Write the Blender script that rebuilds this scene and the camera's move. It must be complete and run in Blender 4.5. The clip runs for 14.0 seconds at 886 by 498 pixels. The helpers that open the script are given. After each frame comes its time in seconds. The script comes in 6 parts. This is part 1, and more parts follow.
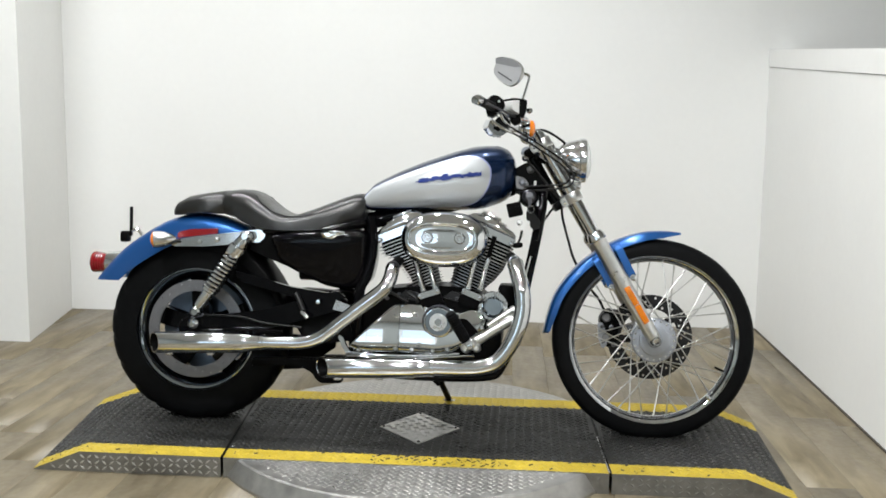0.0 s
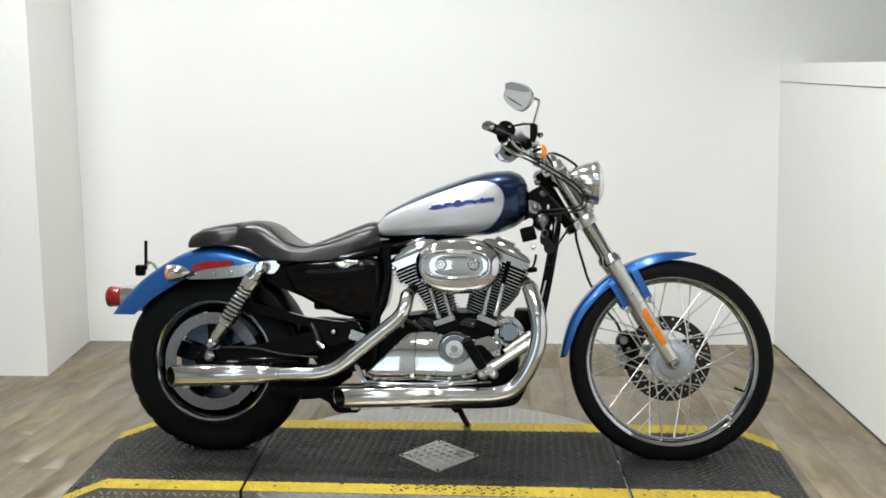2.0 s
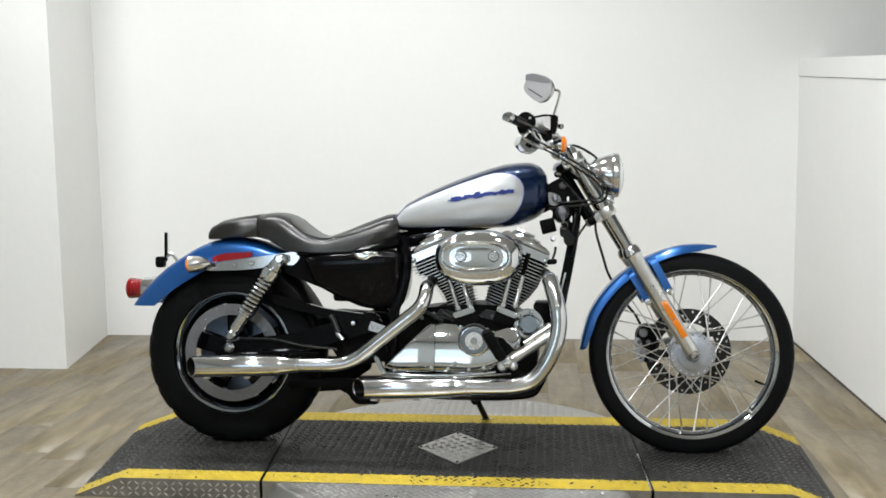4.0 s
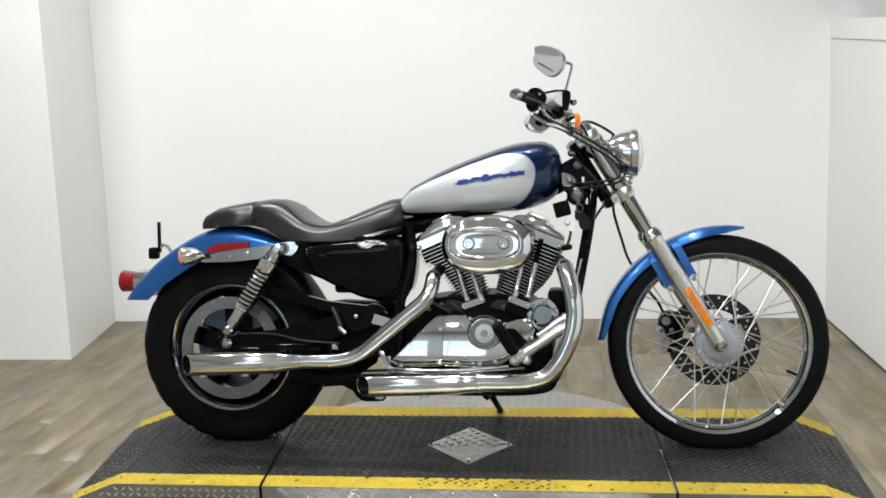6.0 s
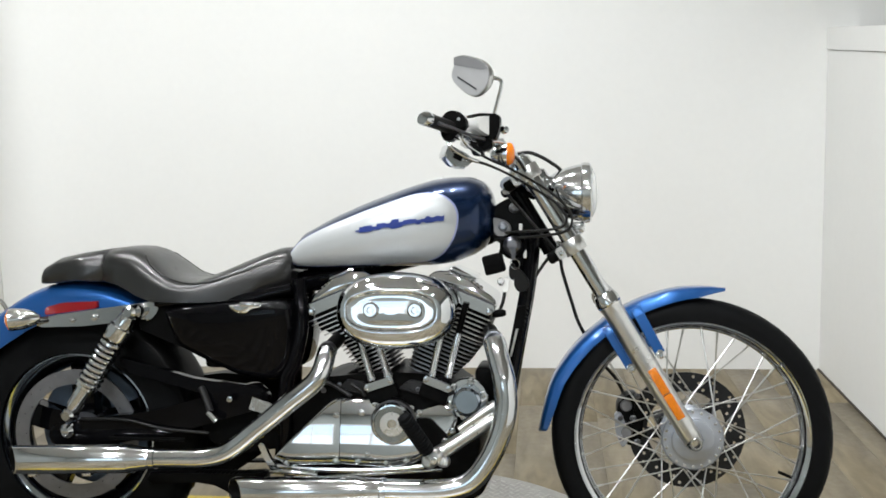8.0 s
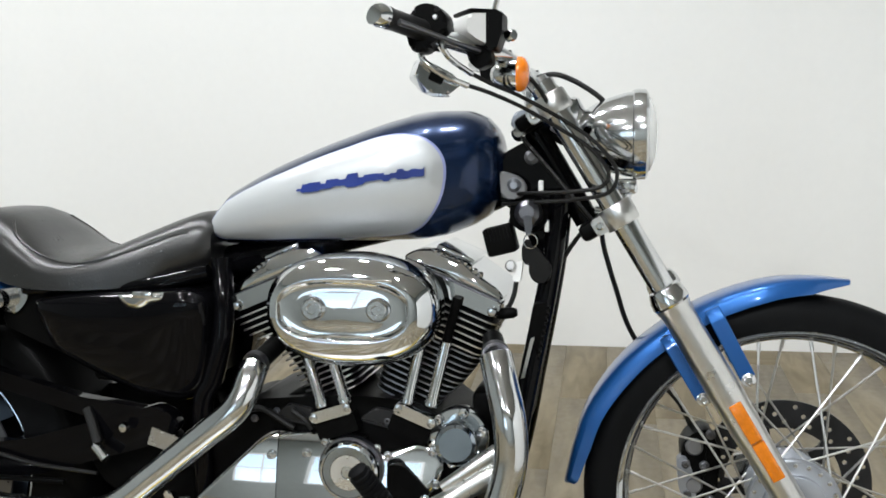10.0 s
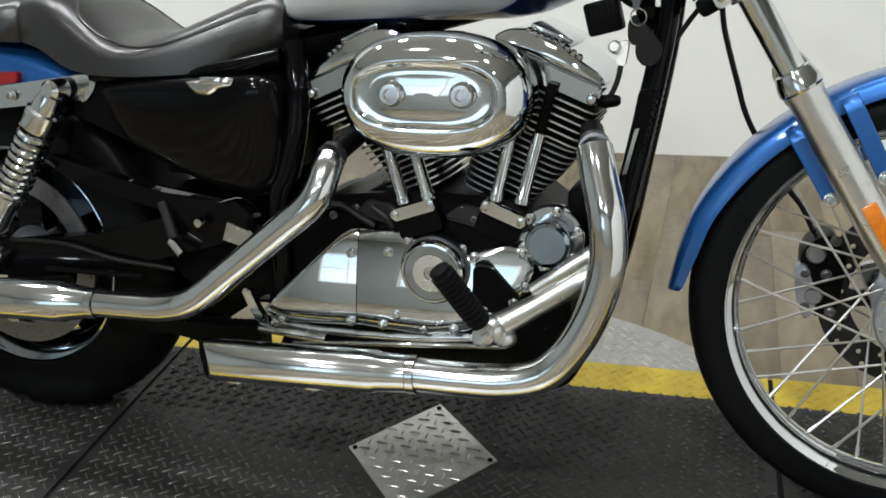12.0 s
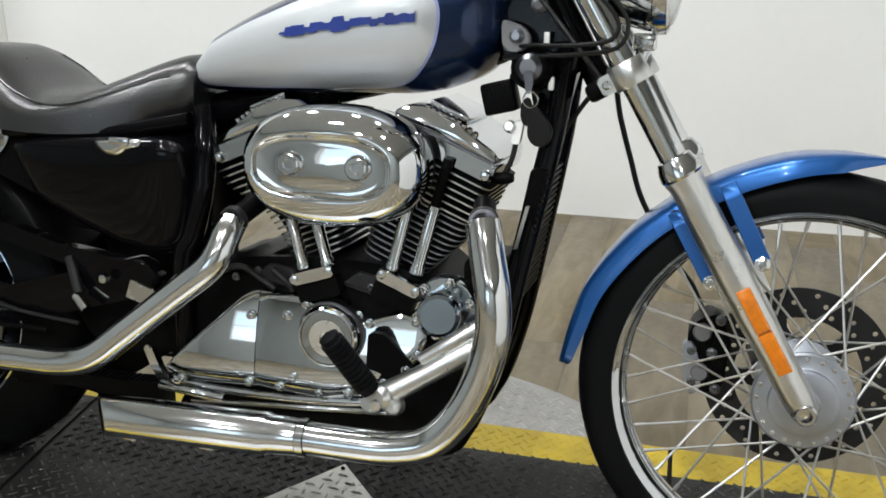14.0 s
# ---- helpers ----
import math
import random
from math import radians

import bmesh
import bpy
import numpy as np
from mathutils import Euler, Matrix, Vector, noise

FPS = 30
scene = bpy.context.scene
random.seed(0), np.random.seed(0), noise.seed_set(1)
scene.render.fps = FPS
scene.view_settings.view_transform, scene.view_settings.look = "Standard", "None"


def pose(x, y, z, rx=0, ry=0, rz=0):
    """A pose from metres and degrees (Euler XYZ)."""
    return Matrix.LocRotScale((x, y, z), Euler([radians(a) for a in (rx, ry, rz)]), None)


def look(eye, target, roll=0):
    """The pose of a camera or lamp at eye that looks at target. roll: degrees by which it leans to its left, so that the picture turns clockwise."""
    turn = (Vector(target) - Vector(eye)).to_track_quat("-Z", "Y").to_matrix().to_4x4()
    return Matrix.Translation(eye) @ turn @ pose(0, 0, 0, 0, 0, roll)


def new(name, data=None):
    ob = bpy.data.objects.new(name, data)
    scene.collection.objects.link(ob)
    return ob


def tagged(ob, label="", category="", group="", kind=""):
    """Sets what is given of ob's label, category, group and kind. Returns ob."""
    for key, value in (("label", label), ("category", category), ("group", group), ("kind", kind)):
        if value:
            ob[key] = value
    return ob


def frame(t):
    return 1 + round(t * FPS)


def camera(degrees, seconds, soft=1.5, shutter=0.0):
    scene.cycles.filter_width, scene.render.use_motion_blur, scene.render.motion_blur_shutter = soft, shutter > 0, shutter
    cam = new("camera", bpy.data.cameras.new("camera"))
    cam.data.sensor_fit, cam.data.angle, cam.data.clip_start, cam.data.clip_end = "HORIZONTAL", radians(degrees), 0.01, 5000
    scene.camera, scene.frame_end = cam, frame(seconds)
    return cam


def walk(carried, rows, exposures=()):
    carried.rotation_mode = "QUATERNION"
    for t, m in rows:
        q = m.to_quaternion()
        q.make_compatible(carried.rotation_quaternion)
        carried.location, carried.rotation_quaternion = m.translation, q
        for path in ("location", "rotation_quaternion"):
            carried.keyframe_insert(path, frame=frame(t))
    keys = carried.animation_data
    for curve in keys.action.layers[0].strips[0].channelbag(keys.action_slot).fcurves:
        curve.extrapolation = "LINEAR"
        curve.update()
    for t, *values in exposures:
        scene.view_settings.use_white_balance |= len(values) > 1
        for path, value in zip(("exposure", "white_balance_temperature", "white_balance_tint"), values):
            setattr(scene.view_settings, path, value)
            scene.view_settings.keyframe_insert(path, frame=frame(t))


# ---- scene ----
cam = camera(48.0, 14.0, soft=1.7)
PATH = [
    (0, (1.076, -3.34, 1.142), (0.918, -1.365, 0.872), 0.8),
    (0.5, (1.088, -3.348, 1.106), (0.901, -1.368, 0.898), 3.8),
    (1, (1.087, -3.329, 1.15), (0.935, -1.347, 0.929), 0.0),
    (1.5, (1.087, -3.334, 1.157), (0.925, -1.35, 0.96), -1.3),
    (2, (1.079, -3.327, 1.167), (0.89, -1.349, 0.934), -0.8),
    (2.5, (1.092, -3.32, 1.124), (0.916, -1.338, 0.92), -0.1),
    (3, (1.078, -3.327, 1.15), (0.876, -1.349, 0.935), 0.0),
    (3.2, (1.066, -3.336, 1.124), (0.845, -1.359, 0.922), -0.1),
    (5.3, (1.053, -3.277, 1.176), (0.859, -1.31, 0.873), -1.9),
    (5.5, (1.061, -3.252, 1.174), (0.832, -1.288, 0.873), -2.5),
    (6, (1.092, -3.111, 1.176), (0.826, -1.152, 0.879), -2.0),
    (6.5, (1.193, -2.917, 1.18), (0.897, -0.958, 0.907), -1.4),
    (7, (1.221, -2.792, 1.2), (0.986, -0.84, 0.832), -1.1),
    (7.5, (1.216, -2.647, 1.169), (0.885, -0.695, 0.884), 0.7),
    (8, (1.216, -2.396, 1.21), (0.978, -0.43, 0.926), -1.5),
    (8.2, (1.249, -2.297, 1.236), (1.011, -0.337, 0.917), -2.7),
    (10.3, (1.259, -1.532, 1.128), (0.885, 0.384, 0.692), -1.6),
    (10.5, (1.253, -1.502, 1.122), (0.884, 0.406, 0.649), -1.5),
    (11, (1.249, -1.486, 1.103), (0.751, 0.377, 0.574), -0.6),
    (11.5, (1.260, -1.471, 1.081), (0.723, 0.348, 0.445), -2.4),
    (12, (1.254, -1.458, 1.056), (0.689, 0.313, 0.318), -3.1),
    (12.5, (1.244, -1.460, 1.023), (0.697, 0.282, 0.207), -1.0),
    (13, (1.275, -1.458, 1.015), (0.806, 0.284, 0.150), 0.4),
    (13.5, (1.355, -1.440, 1.048), (0.965, 0.366, 0.284), 0.1),
    (14, (1.368, -1.446, 1.101), (0.858, 0.372, 0.444), -0.3),
]
walk(cam, [(t, look(eye, target, roll)) for t, eye, target, roll in PATH], [(0.0, 0.14, 6350, 10), (8.2, 0.16, 6330, 10), (10.4, 0.16, 6250, 10), (11.2, 0.15, 6250, 10), (12.6, 0.04, 6380, 7), (13.3, 0.04, 6400, 7), (14.0, 0.12, 6300, 10)])

# ---- light ----
world = bpy.data.worlds.new("world")
scene.world = world
world.use_nodes = True
sky = world.node_tree.nodes.new("ShaderNodeTexSky")
sky.sky_type, sky.sun_disc = "NISHITA", False
sky.sun_elevation, sky.sun_rotation = radians(35), radians(200)
world.node_tree.nodes["Background"].inputs["Strength"].default_value = 0.12
world.node_tree.links.new(sky.outputs[0], world.node_tree.nodes["Background"].inputs["Color"])

CEILING = 3.3


def area_lamp(name, m, sx, sy, watts, colour):
    data = bpy.data.lights.new(name, "AREA")
    data.shape, data.size, data.size_y, data.energy, data.color = "RECTANGLE", sx, sy, watts, colour
    ob = new(name, data)
    ob.matrix_world = m
    return tagged(ob, kind="structure")


# round downlights: x, y, diameter, watts
# unseen; the rows at y -2.3 and -4.7 are boosted for frontal light
LAMPS = [(-1.3, 0.3, 0.24, 21), (-0.45, 0.26, 0.24, 21), (0.4, 0.2, 0.24, 21), (1.15, 0.15, 0.24, 22), (-0.4, -2.3, 0.24, 66), (1.3, -2.3, 0.24, 66), (-0.6, -4.7, 0.24, 66), (1.8, -4.7, 0.24, 66)]
for lx, ly, across, watts in LAMPS:
    area_lamp("ceiling_lamp_light", pose(lx, ly, CEILING - 0.03), across - 0.03, across - 0.03, watts, (0.968, 0.975, 0.96)).data.shape = "DISK"


# ---- materials ----
def material(name, colour, rough=0.5, metal=0.0, grain=0.0, scale=40.0, bump=0.0, coat=0.0, wear=0.0, flake=0.0, shine=0.5):
    """A surface with colour variation at two scales, uneven gloss and fine relief. grain: share by which the colour varies."""
    m = bpy.data.materials.new(name)
    m.use_nodes = True
    nodes, links = m.node_tree.nodes, m.node_tree.links
    b = nodes["Principled BSDF"]
    b.inputs["Base Color"].default_value = (*colour, 1)
    b.inputs["Roughness"].default_value, b.inputs["Metallic"].default_value = rough, metal
    b.inputs["Specular IOR Level"].default_value = shine
    if coat:
        b.inputs["Coat Weight"].default_value, b.inputs["Coat Roughness"].default_value = coat, 0.05
    place = nodes.new("ShaderNodeTexCoord")
    fine, broad = nodes.new("ShaderNodeTexNoise"), nodes.new("ShaderNodeTexNoise")
    fine.inputs["Scale"].default_value, fine.inputs["Detail"].default_value = scale, 6
    broad.inputs["Scale"].default_value, broad.inputs["Detail"].default_value = scale / 9, 4
    for n in (fine, broad):
        links.new(place.outputs["Object"], n.inputs["Vector"])
    both = nodes.new("ShaderNodeMath")
    both.operation = "MULTIPLY_ADD"
    both.inputs[1].default_value = 0.5
    links.new(fine.outputs[0], both.inputs[0])
    half = nodes.new("ShaderNodeMath")
    half.operation = "MULTIPLY"
    half.inputs[1].default_value = 0.5
    links.new(broad.outputs[0], half.inputs[0])
    links.new(half.outputs[0], both.inputs[2])
    if grain:
        ramp = nodes.new("ShaderNodeValToRGB")
        ramp.color_ramp.elements[0].position, ramp.color_ramp.elements[1].position = 0.3, 0.7
        ramp.color_ramp.elements[0].color = (*[c * (1 - grain) for c in colour], 1)
        ramp.color_ramp.elements[1].color = (*[min(1, c * (1 + grain)) for c in colour], 1)
        links.new(both.outputs[0], ramp.inputs[0])
        links.new(ramp.outputs[0], b.inputs["Base Color"])
    if wear:
        spread = nodes.new("ShaderNodeMapRange")
        spread.inputs["From Min"].default_value, spread.inputs["From Max"].default_value = 0.3, 0.7
        spread.inputs["To Min"].default_value, spread.inputs["To Max"].default_value = max(0.02, rough - wear), rough + wear
        links.new(both.outputs[0], spread.inputs["Value"])
        links.new(spread.outputs[0], b.inputs["Roughness"])
    if flake:
        spots = nodes.new("ShaderNodeTexVoronoi")
        spots.inputs["Scale"].default_value = 900
        links.new(place.outputs["Object"], spots.inputs["Vector"])
        tilt = nodes.new("ShaderNodeBump")
        tilt.inputs["Strength"].default_value, tilt.inputs["Distance"].default_value = flake, 0.001
        links.new(spots.outputs["Distance"], tilt.inputs["Height"])
        links.new(tilt.outputs[0], b.inputs["Normal"])
    elif bump:
        tilt = nodes.new("ShaderNodeBump")
        tilt.inputs["Strength"].default_value, tilt.inputs["Distance"].default_value = bump, 0.002
        links.new(fine.outputs[0], tilt.inputs["Height"])
        links.new(tilt.outputs[0], b.inputs["Normal"])
    return m


def lamp_material(name, colour, strength):
    m = bpy.data.materials.new(name)
    m.use_nodes = True
    b = m.node_tree.nodes["Principled BSDF"]
    b.inputs["Base Color"].default_value = (*colour, 1)
    b.inputs["Emission Color"].default_value, b.inputs["Emission Strength"].default_value = (*colour, 1), strength
    return m


def glass_material(name, colour, rough=0.02):
    m = bpy.data.materials.new(name)
    m.use_nodes = True
    b = m.node_tree.nodes["Principled BSDF"]
    b.inputs["Base Color"].default_value, b.inputs["Roughness"].default_value = (*colour, 1), rough
    b.inputs["Transmission Weight"].default_value, b.inputs["IOR"].default_value = 1.0, 1.45
    return m


def plank_material():
    """Grey-brown vinyl planks: long grain, a tone of its own for each plank."""
    m = material("plank", (0.18, 0.155, 0.11), 0.38, wear=0.08)
    nodes, links = m.node_tree.nodes, m.node_tree.links
    b = nodes["Principled BSDF"]
    place, info = nodes.new("ShaderNodeTexCoord"), nodes.new("ShaderNodeObjectInfo")
    island = nodes.new("ShaderNodeNewGeometry")
    stretch = nodes.new("ShaderNodeMapping")
    stretch.inputs["Scale"].default_value = (1.6, 7, 1)
    add = nodes.new("ShaderNodeVectorMath")
    add.operation = "ADD"
    links.new(place.outputs["Object"], add.inputs[0])
    links.new(info.outputs["Random"], add.inputs[1])
    links.new(add.outputs[0], stretch.inputs["Vector"])
    grain = nodes.new("ShaderNodeTexNoise")
    grain.inputs["Scale"].default_value, grain.inputs["Detail"].default_value, grain.inputs["Distortion"].default_value = 3.0, 8, 0.6
    links.new(stretch.outputs[0], grain.inputs["Vector"])
    ramp = nodes.new("ShaderNodeValToRGB")
    ramp.color_ramp.elements[0].position, ramp.color_ramp.elements[1].position = 0.32, 0.68
    ramp.color_ramp.elements[0].color = (0.136, 0.109, 0.066, 1)
    ramp.color_ramp.elements[1].color = (0.228, 0.19, 0.123, 1)
    links.new(grain.outputs[0], ramp.inputs[0])
    tone = nodes.new("ShaderNodeMath")
    tone.operation = "ADD"
    links.new(info.outputs["Random"], tone.inputs[0])
    links.new(island.outputs["Random Per Island"], tone.inputs[1])
    wrap = nodes.new("ShaderNodeMath")
    wrap.operation = "FRACT"
    links.new(tone.outputs[0], wrap.inputs[0])
    level = nodes.new("ShaderNodeMapRange")
    level.inputs["To Min"].default_value, level.inputs["To Max"].default_value = 0.86, 1.15
    links.new(wrap.outputs[0], level.inputs["Value"])
    hsv = nodes.new("ShaderNodeHueSaturation")
    links.new(ramp.outputs[0], hsv.inputs["Color"])
    links.new(level.outputs[0], hsv.inputs["Value"])
    links.new(hsv.outputs[0], b.inputs["Base Color"])
    tilt = nodes.new("ShaderNodeBump")
    tilt.inputs["Strength"].default_value, tilt.inputs["Distance"].default_value = 0.15, 0.001
    links.new(grain.outputs[0], tilt.inputs["Height"])
    links.new(tilt.outputs[0], b.inputs["Normal"])
    return m


WALL = material("white_wall_paint", (0.80, 0.80, 0.785), 0.6, grain=0.015, scale=30, bump=0.05)
COLUMN = material("white_column_paint", (0.79, 0.79, 0.77), 0.6, grain=0.02, scale=30, bump=0.05)
SHOP = material("grey_shop_wall_paint", (0.30, 0.32, 0.31), 0.7, grain=0.05, scale=8)
CEIL = material("ceiling_paint", (0.74, 0.74, 0.73), 0.8, grain=0.02, scale=20)
DARKJOINT = material("dark_joint", (0.06, 0.05, 0.04), 0.8)
PLANK = plank_material()
CHROME = material("chrome", (0.66, 0.675, 0.69), 0.1, 1.0, grain=0.03, scale=25, wear=0.04)
POLISHED = material("polished_chrome", (0.66, 0.68, 0.70), 0.035, 1.0, grain=0.02, scale=25, wear=0.015)
SPOKE = material("dull_chrome_wire", (0.55, 0.55, 0.54), 0.42, 1.0, grain=0.1, scale=60, wear=0.06)
PEWTER = material("satin_silver_shell", (0.66, 0.66, 0.65), 0.4, 0.2, grain=0.04, scale=50, wear=0.05)
DISC_BLACK = material("black_brake_disc", (0.018, 0.018, 0.019), 0.34, 0.3, grain=0.25, scale=60, wear=0.08, shine=0.3)
BRUSHED = material("turned_bright_alloy", (0.8, 0.8, 0.8), 0.3, 1.0, grain=0.04, scale=60, wear=0.06)
STEEL = material("brushed_steel", (0.55, 0.55, 0.55), 0.26, 1.0, grain=0.06, scale=60, wear=0.06)
ALUMINIUM = material("satin_aluminium", (0.62, 0.62, 0.61), 0.3, 1.0, grain=0.05, scale=60, wear=0.05)
CAST = material("cast_alloy", (0.36, 0.38, 0.42), 0.38, 0.9, grain=0.1, scale=50, wear=0.06)
PLATE_METAL = material("worn_tread_plate", (0.52, 0.51, 0.49), 0.36, 0.9, grain=0.25, scale=35, wear=0.14, bump=0.12)
TURN_METAL = material("scuffed_turntable_plate", (0.40, 0.392, 0.376), 0.42, 0.85, grain=0.28, scale=30, wear=0.14, bump=0.12)
PLATE_BLACK = material("black_painted_tread_plate", (0.0155, 0.0155, 0.0143), 0.46, 0.0, grain=0.4, scale=12, wear=0.12, bump=0.04, shine=0.22)
PLATE_YELLOW = material("worn_yellow_paint", (0.42, 0.308, 0.022), 0.5, grain=0.24, scale=22, wear=0.1, bump=0.1)
BLACK = material("gloss_black_paint", (0.002, 0.002, 0.0025), 0.05, grain=0.2, scale=20, shine=0.13)
ROTOR = material("grey_steel_rotor", (0.19, 0.19, 0.2), 0.42, 0.9, grain=0.15, scale=60, wear=0.08)
# the blue stands for reflections between the rear wheel's spokes
PULLEY = material("blue_grey_alloy", (0.12, 0.16, 0.215), 0.4, 0.6, grain=0.2, scale=40, wear=0.08)
SATIN_BLACK = material("satin_black", (0.003, 0.003, 0.003), 0.36, grain=0.3, scale=60, bump=0.1, shine=0.035)
RUBBER = material("tyre_rubber", (0.004, 0.0042, 0.0046), 0.5, grain=0.3, scale=45, wear=0.1, bump=0.15, shine=0.055)
HOSE = material("black_hose", (0.007, 0.007, 0.007), 0.42, grain=0.2, shine=0.25)
VINYL = material("black_seat_vinyl", (0.006, 0.006, 0.006), 0.31, grain=0.15, scale=260, wear=0.05, bump=0.2, shine=0.75)
BLUE = material("pearl_blue_paint", (0.013, 0.086, 0.29), 0.28, 0.55, grain=0.06, scale=14, coat=0.6, flake=0.06, shine=0.3)
NAVY = material("dark_blue_paint", (0.003, 0.017, 0.062), 0.25, 0.6, grain=0.08, scale=14, coat=0.45, flake=0.03)
SILVER = material("pearl_silver_paint", (0.47, 0.488, 0.5), 0.38, 0.3, grain=0.025, scale=14, coat=0.35, flake=0.04)
LILAC = material("pinstripe_paint", (0.3, 0.34, 0.62), 0.3, grain=0.05, coat=1.0)
BADGE = material("blue_badge", (0.022, 0.04, 0.19), 0.35, grain=0.1, shine=0.2)
RED = material("red_lens", (0.19, 0.004, 0.006), 0.1, grain=0.1, coat=0.35)
ORANGE = material("orange_lens", (0.85, 0.22, 0.01), 0.15, grain=0.08, coat=1.0)
AMBER = material("amber_reflector", (0.6, 0.165, 0.002), 0.15, grain=0.25, scale=120, coat=0.4)
MIRROR = material("mirror_glass", (0.85, 0.86, 0.87), 0.01, 1.0)
# opaque near-white: the wall's reflection in the clear lens, put into the colour
HEADLENS = material("fluted_lens", (0.8, 0.82, 0.82), 0.12, grain=0.04, scale=60, coat=1.0)
GLASS = glass_material("clear_lens", (0.95, 0.97, 0.97))
DARK_STEEL = material("dark_steel", (0.13, 0.13, 0.14), 0.32, 1.0, grain=0.12, scale=60, wear=0.08)
# chrome with dark, bluish reflections put into its base colour
DARK_CHROME = material("smoked_chrome", (0.36, 0.41, 0.47), 0.07, 1.0, grain=0.1, scale=25, wear=0.02)
SKIRT = material("grimy_skirt_plate", (0.2, 0.195, 0.18), 0.4, 0.7, grain=0.35, scale=30, wear=0.12, bump=0.1)
GREY = material("grey_bracket", (0.18, 0.18, 0.185), 0.5, 0.6, grain=0.1, scale=40)
BAR_BLACK = material("worn_black_tread_bars", (0.028, 0.028, 0.027), 0.27, 0.1, grain=0.4, scale=30, wear=0.1)
# the mirror chrome's grey reflection and its shade, put into two base colours
SHELL = material("satin_chrome_shell", (0.5, 0.5, 0.515), 0.34, 0.5, grain=0.05, scale=50, wear=0.05)
BROW = material("shaded_chrome_brow", (0.27, 0.27, 0.28), 0.36, 0.5, grain=0.06, scale=50, wear=0.05)
FOB = material("black_leather", (0.006, 0.006, 0.006), 0.55, grain=0.2, scale=200, bump=0.2, shine=0.15)
LAMP = lamp_material("lamp_diffuser", (1.0, 0.97, 0.92), 9.0)
DAYLIGHT = lamp_material("daylight_backdrop", (0.74, 0.88, 1.0), 1.3)


# ---- mesh helpers ----
def finish(bm, angle=0.6):
    bmesh.ops.recalc_face_normals(bm, faces=bm.faces)
    for f in bm.faces:
        f.smooth = len(f.verts) < 9
    for e in bm.edges:
        if len(e.link_faces) == 2 and e.calc_face_angle(0.0) > angle:
            e.smooth = False


def part(name, bm, mat, parent=None, label="", angle=0.6, m=None):
    """Links a bmesh as one mesh object, under a thing or a part."""
    finish(bm, angle)
    me = bpy.data.meshes.new(name)
    bm.to_mesh(me)
    bm.free()
    for one in mat if isinstance(mat, (list, tuple)) else [mat]:
        me.materials.append(one)
    ob = new(name, me)
    if m is not None:
        ob.matrix_basis = m
    ob.parent = parent
    return tagged(ob, label)


def again(ob, m, name=None):
    """Another piece on the same mesh, under the same parent."""
    o = new(name or ob.name.split(".")[0], ob.data)
    o.parent, o.matrix_basis = ob.parent, m
    return o


def box(bm, x0, x1, y0, y1, z0, z1, bevel=0.0, segments=2, m=None):
    vs = bmesh.ops.create_cube(bm, size=1)["verts"]
    for v in vs:
        v.co = Vector((x0 if v.co.x < 0 else x1, y0 if v.co.y < 0 else y1, z0 if v.co.z < 0 else z1))
    if bevel:
        edges = list({e for v in vs for e in v.link_edges})
        vs = bmesh.ops.bevel(bm, geom=edges, offset=bevel, segments=segments, affect="EDGES", profile=0.5)["verts"]
        vs = list({v for v in vs})
    if m is not None:
        bmesh.ops.transform(bm, matrix=m, verts=[v for v in bm.verts if v in set(vs)])
    return bm


def ring_faces(bm, a, b, closed=True):
    n = len(a)
    for i in range(n if closed else n - 1):
        j = (i + 1) % n
        bm.faces.new((a[i], a[j], b[j], b[i]))


def loft(bm, rings, closed=True, caps=True, ends_join=False):
    """Skins a row of rings of points."""
    vs = [[bm.verts.new(p) for p in ring] for ring in rings]
    for a, b in zip(vs, vs[1:]):
        ring_faces(bm, a, b, closed)
    if ends_join:
        ring_faces(bm, vs[-1], vs[0], closed)
    elif caps:
        bm.faces.new(vs[0])
        bm.faces.new(vs[-1])
    return bm


def turned(bm, centre, degrees):
    """Turns a mesh about an upright line through a place."""
    c = Vector(centre)
    m = Matrix.Translation(c) @ Matrix.Rotation(radians(degrees), 4, "Z") @ Matrix.Translation(-c)
    bmesh.ops.transform(bm, matrix=m, verts=bm.verts)
    return bm


def lathe(bm, profile, origin=(0, 0, 0), axis=(0, -1, 0), n=48, closed=False):
    """Turns a profile of (radius, distance along the axis) round the axis."""
    axis = Vector(axis).normalized()
    side = axis.orthogonal().normalized()
    up = axis.cross(side)
    o = Vector(origin)
    rings = []
    for r, h in profile:
        if r < 1e-6:
            rings.append([bm.verts.new(o + axis * h)])
        else:
            rings.append([bm.verts.new(o + axis * h + r * (math.cos(a) * side + math.sin(a) * up)) for a in (2 * math.pi * i / n for i in range(n))])
    pairs = list(zip(rings, rings[1:])) + ([(rings[-1], rings[0])] if closed else [])
    for a, b in pairs:
        if len(a) == 1 and len(b) == 1:
            continue
        for i in range(n):
            j = (i + 1) % n
            if len(a) == 1:
                bm.faces.new((a[0], b[j], b[i]))
            elif len(b) == 1:
                bm.faces.new((a[i], a[j], b[0]))
            else:
                bm.faces.new((a[i], a[j], b[j], b[i]))
    return bm


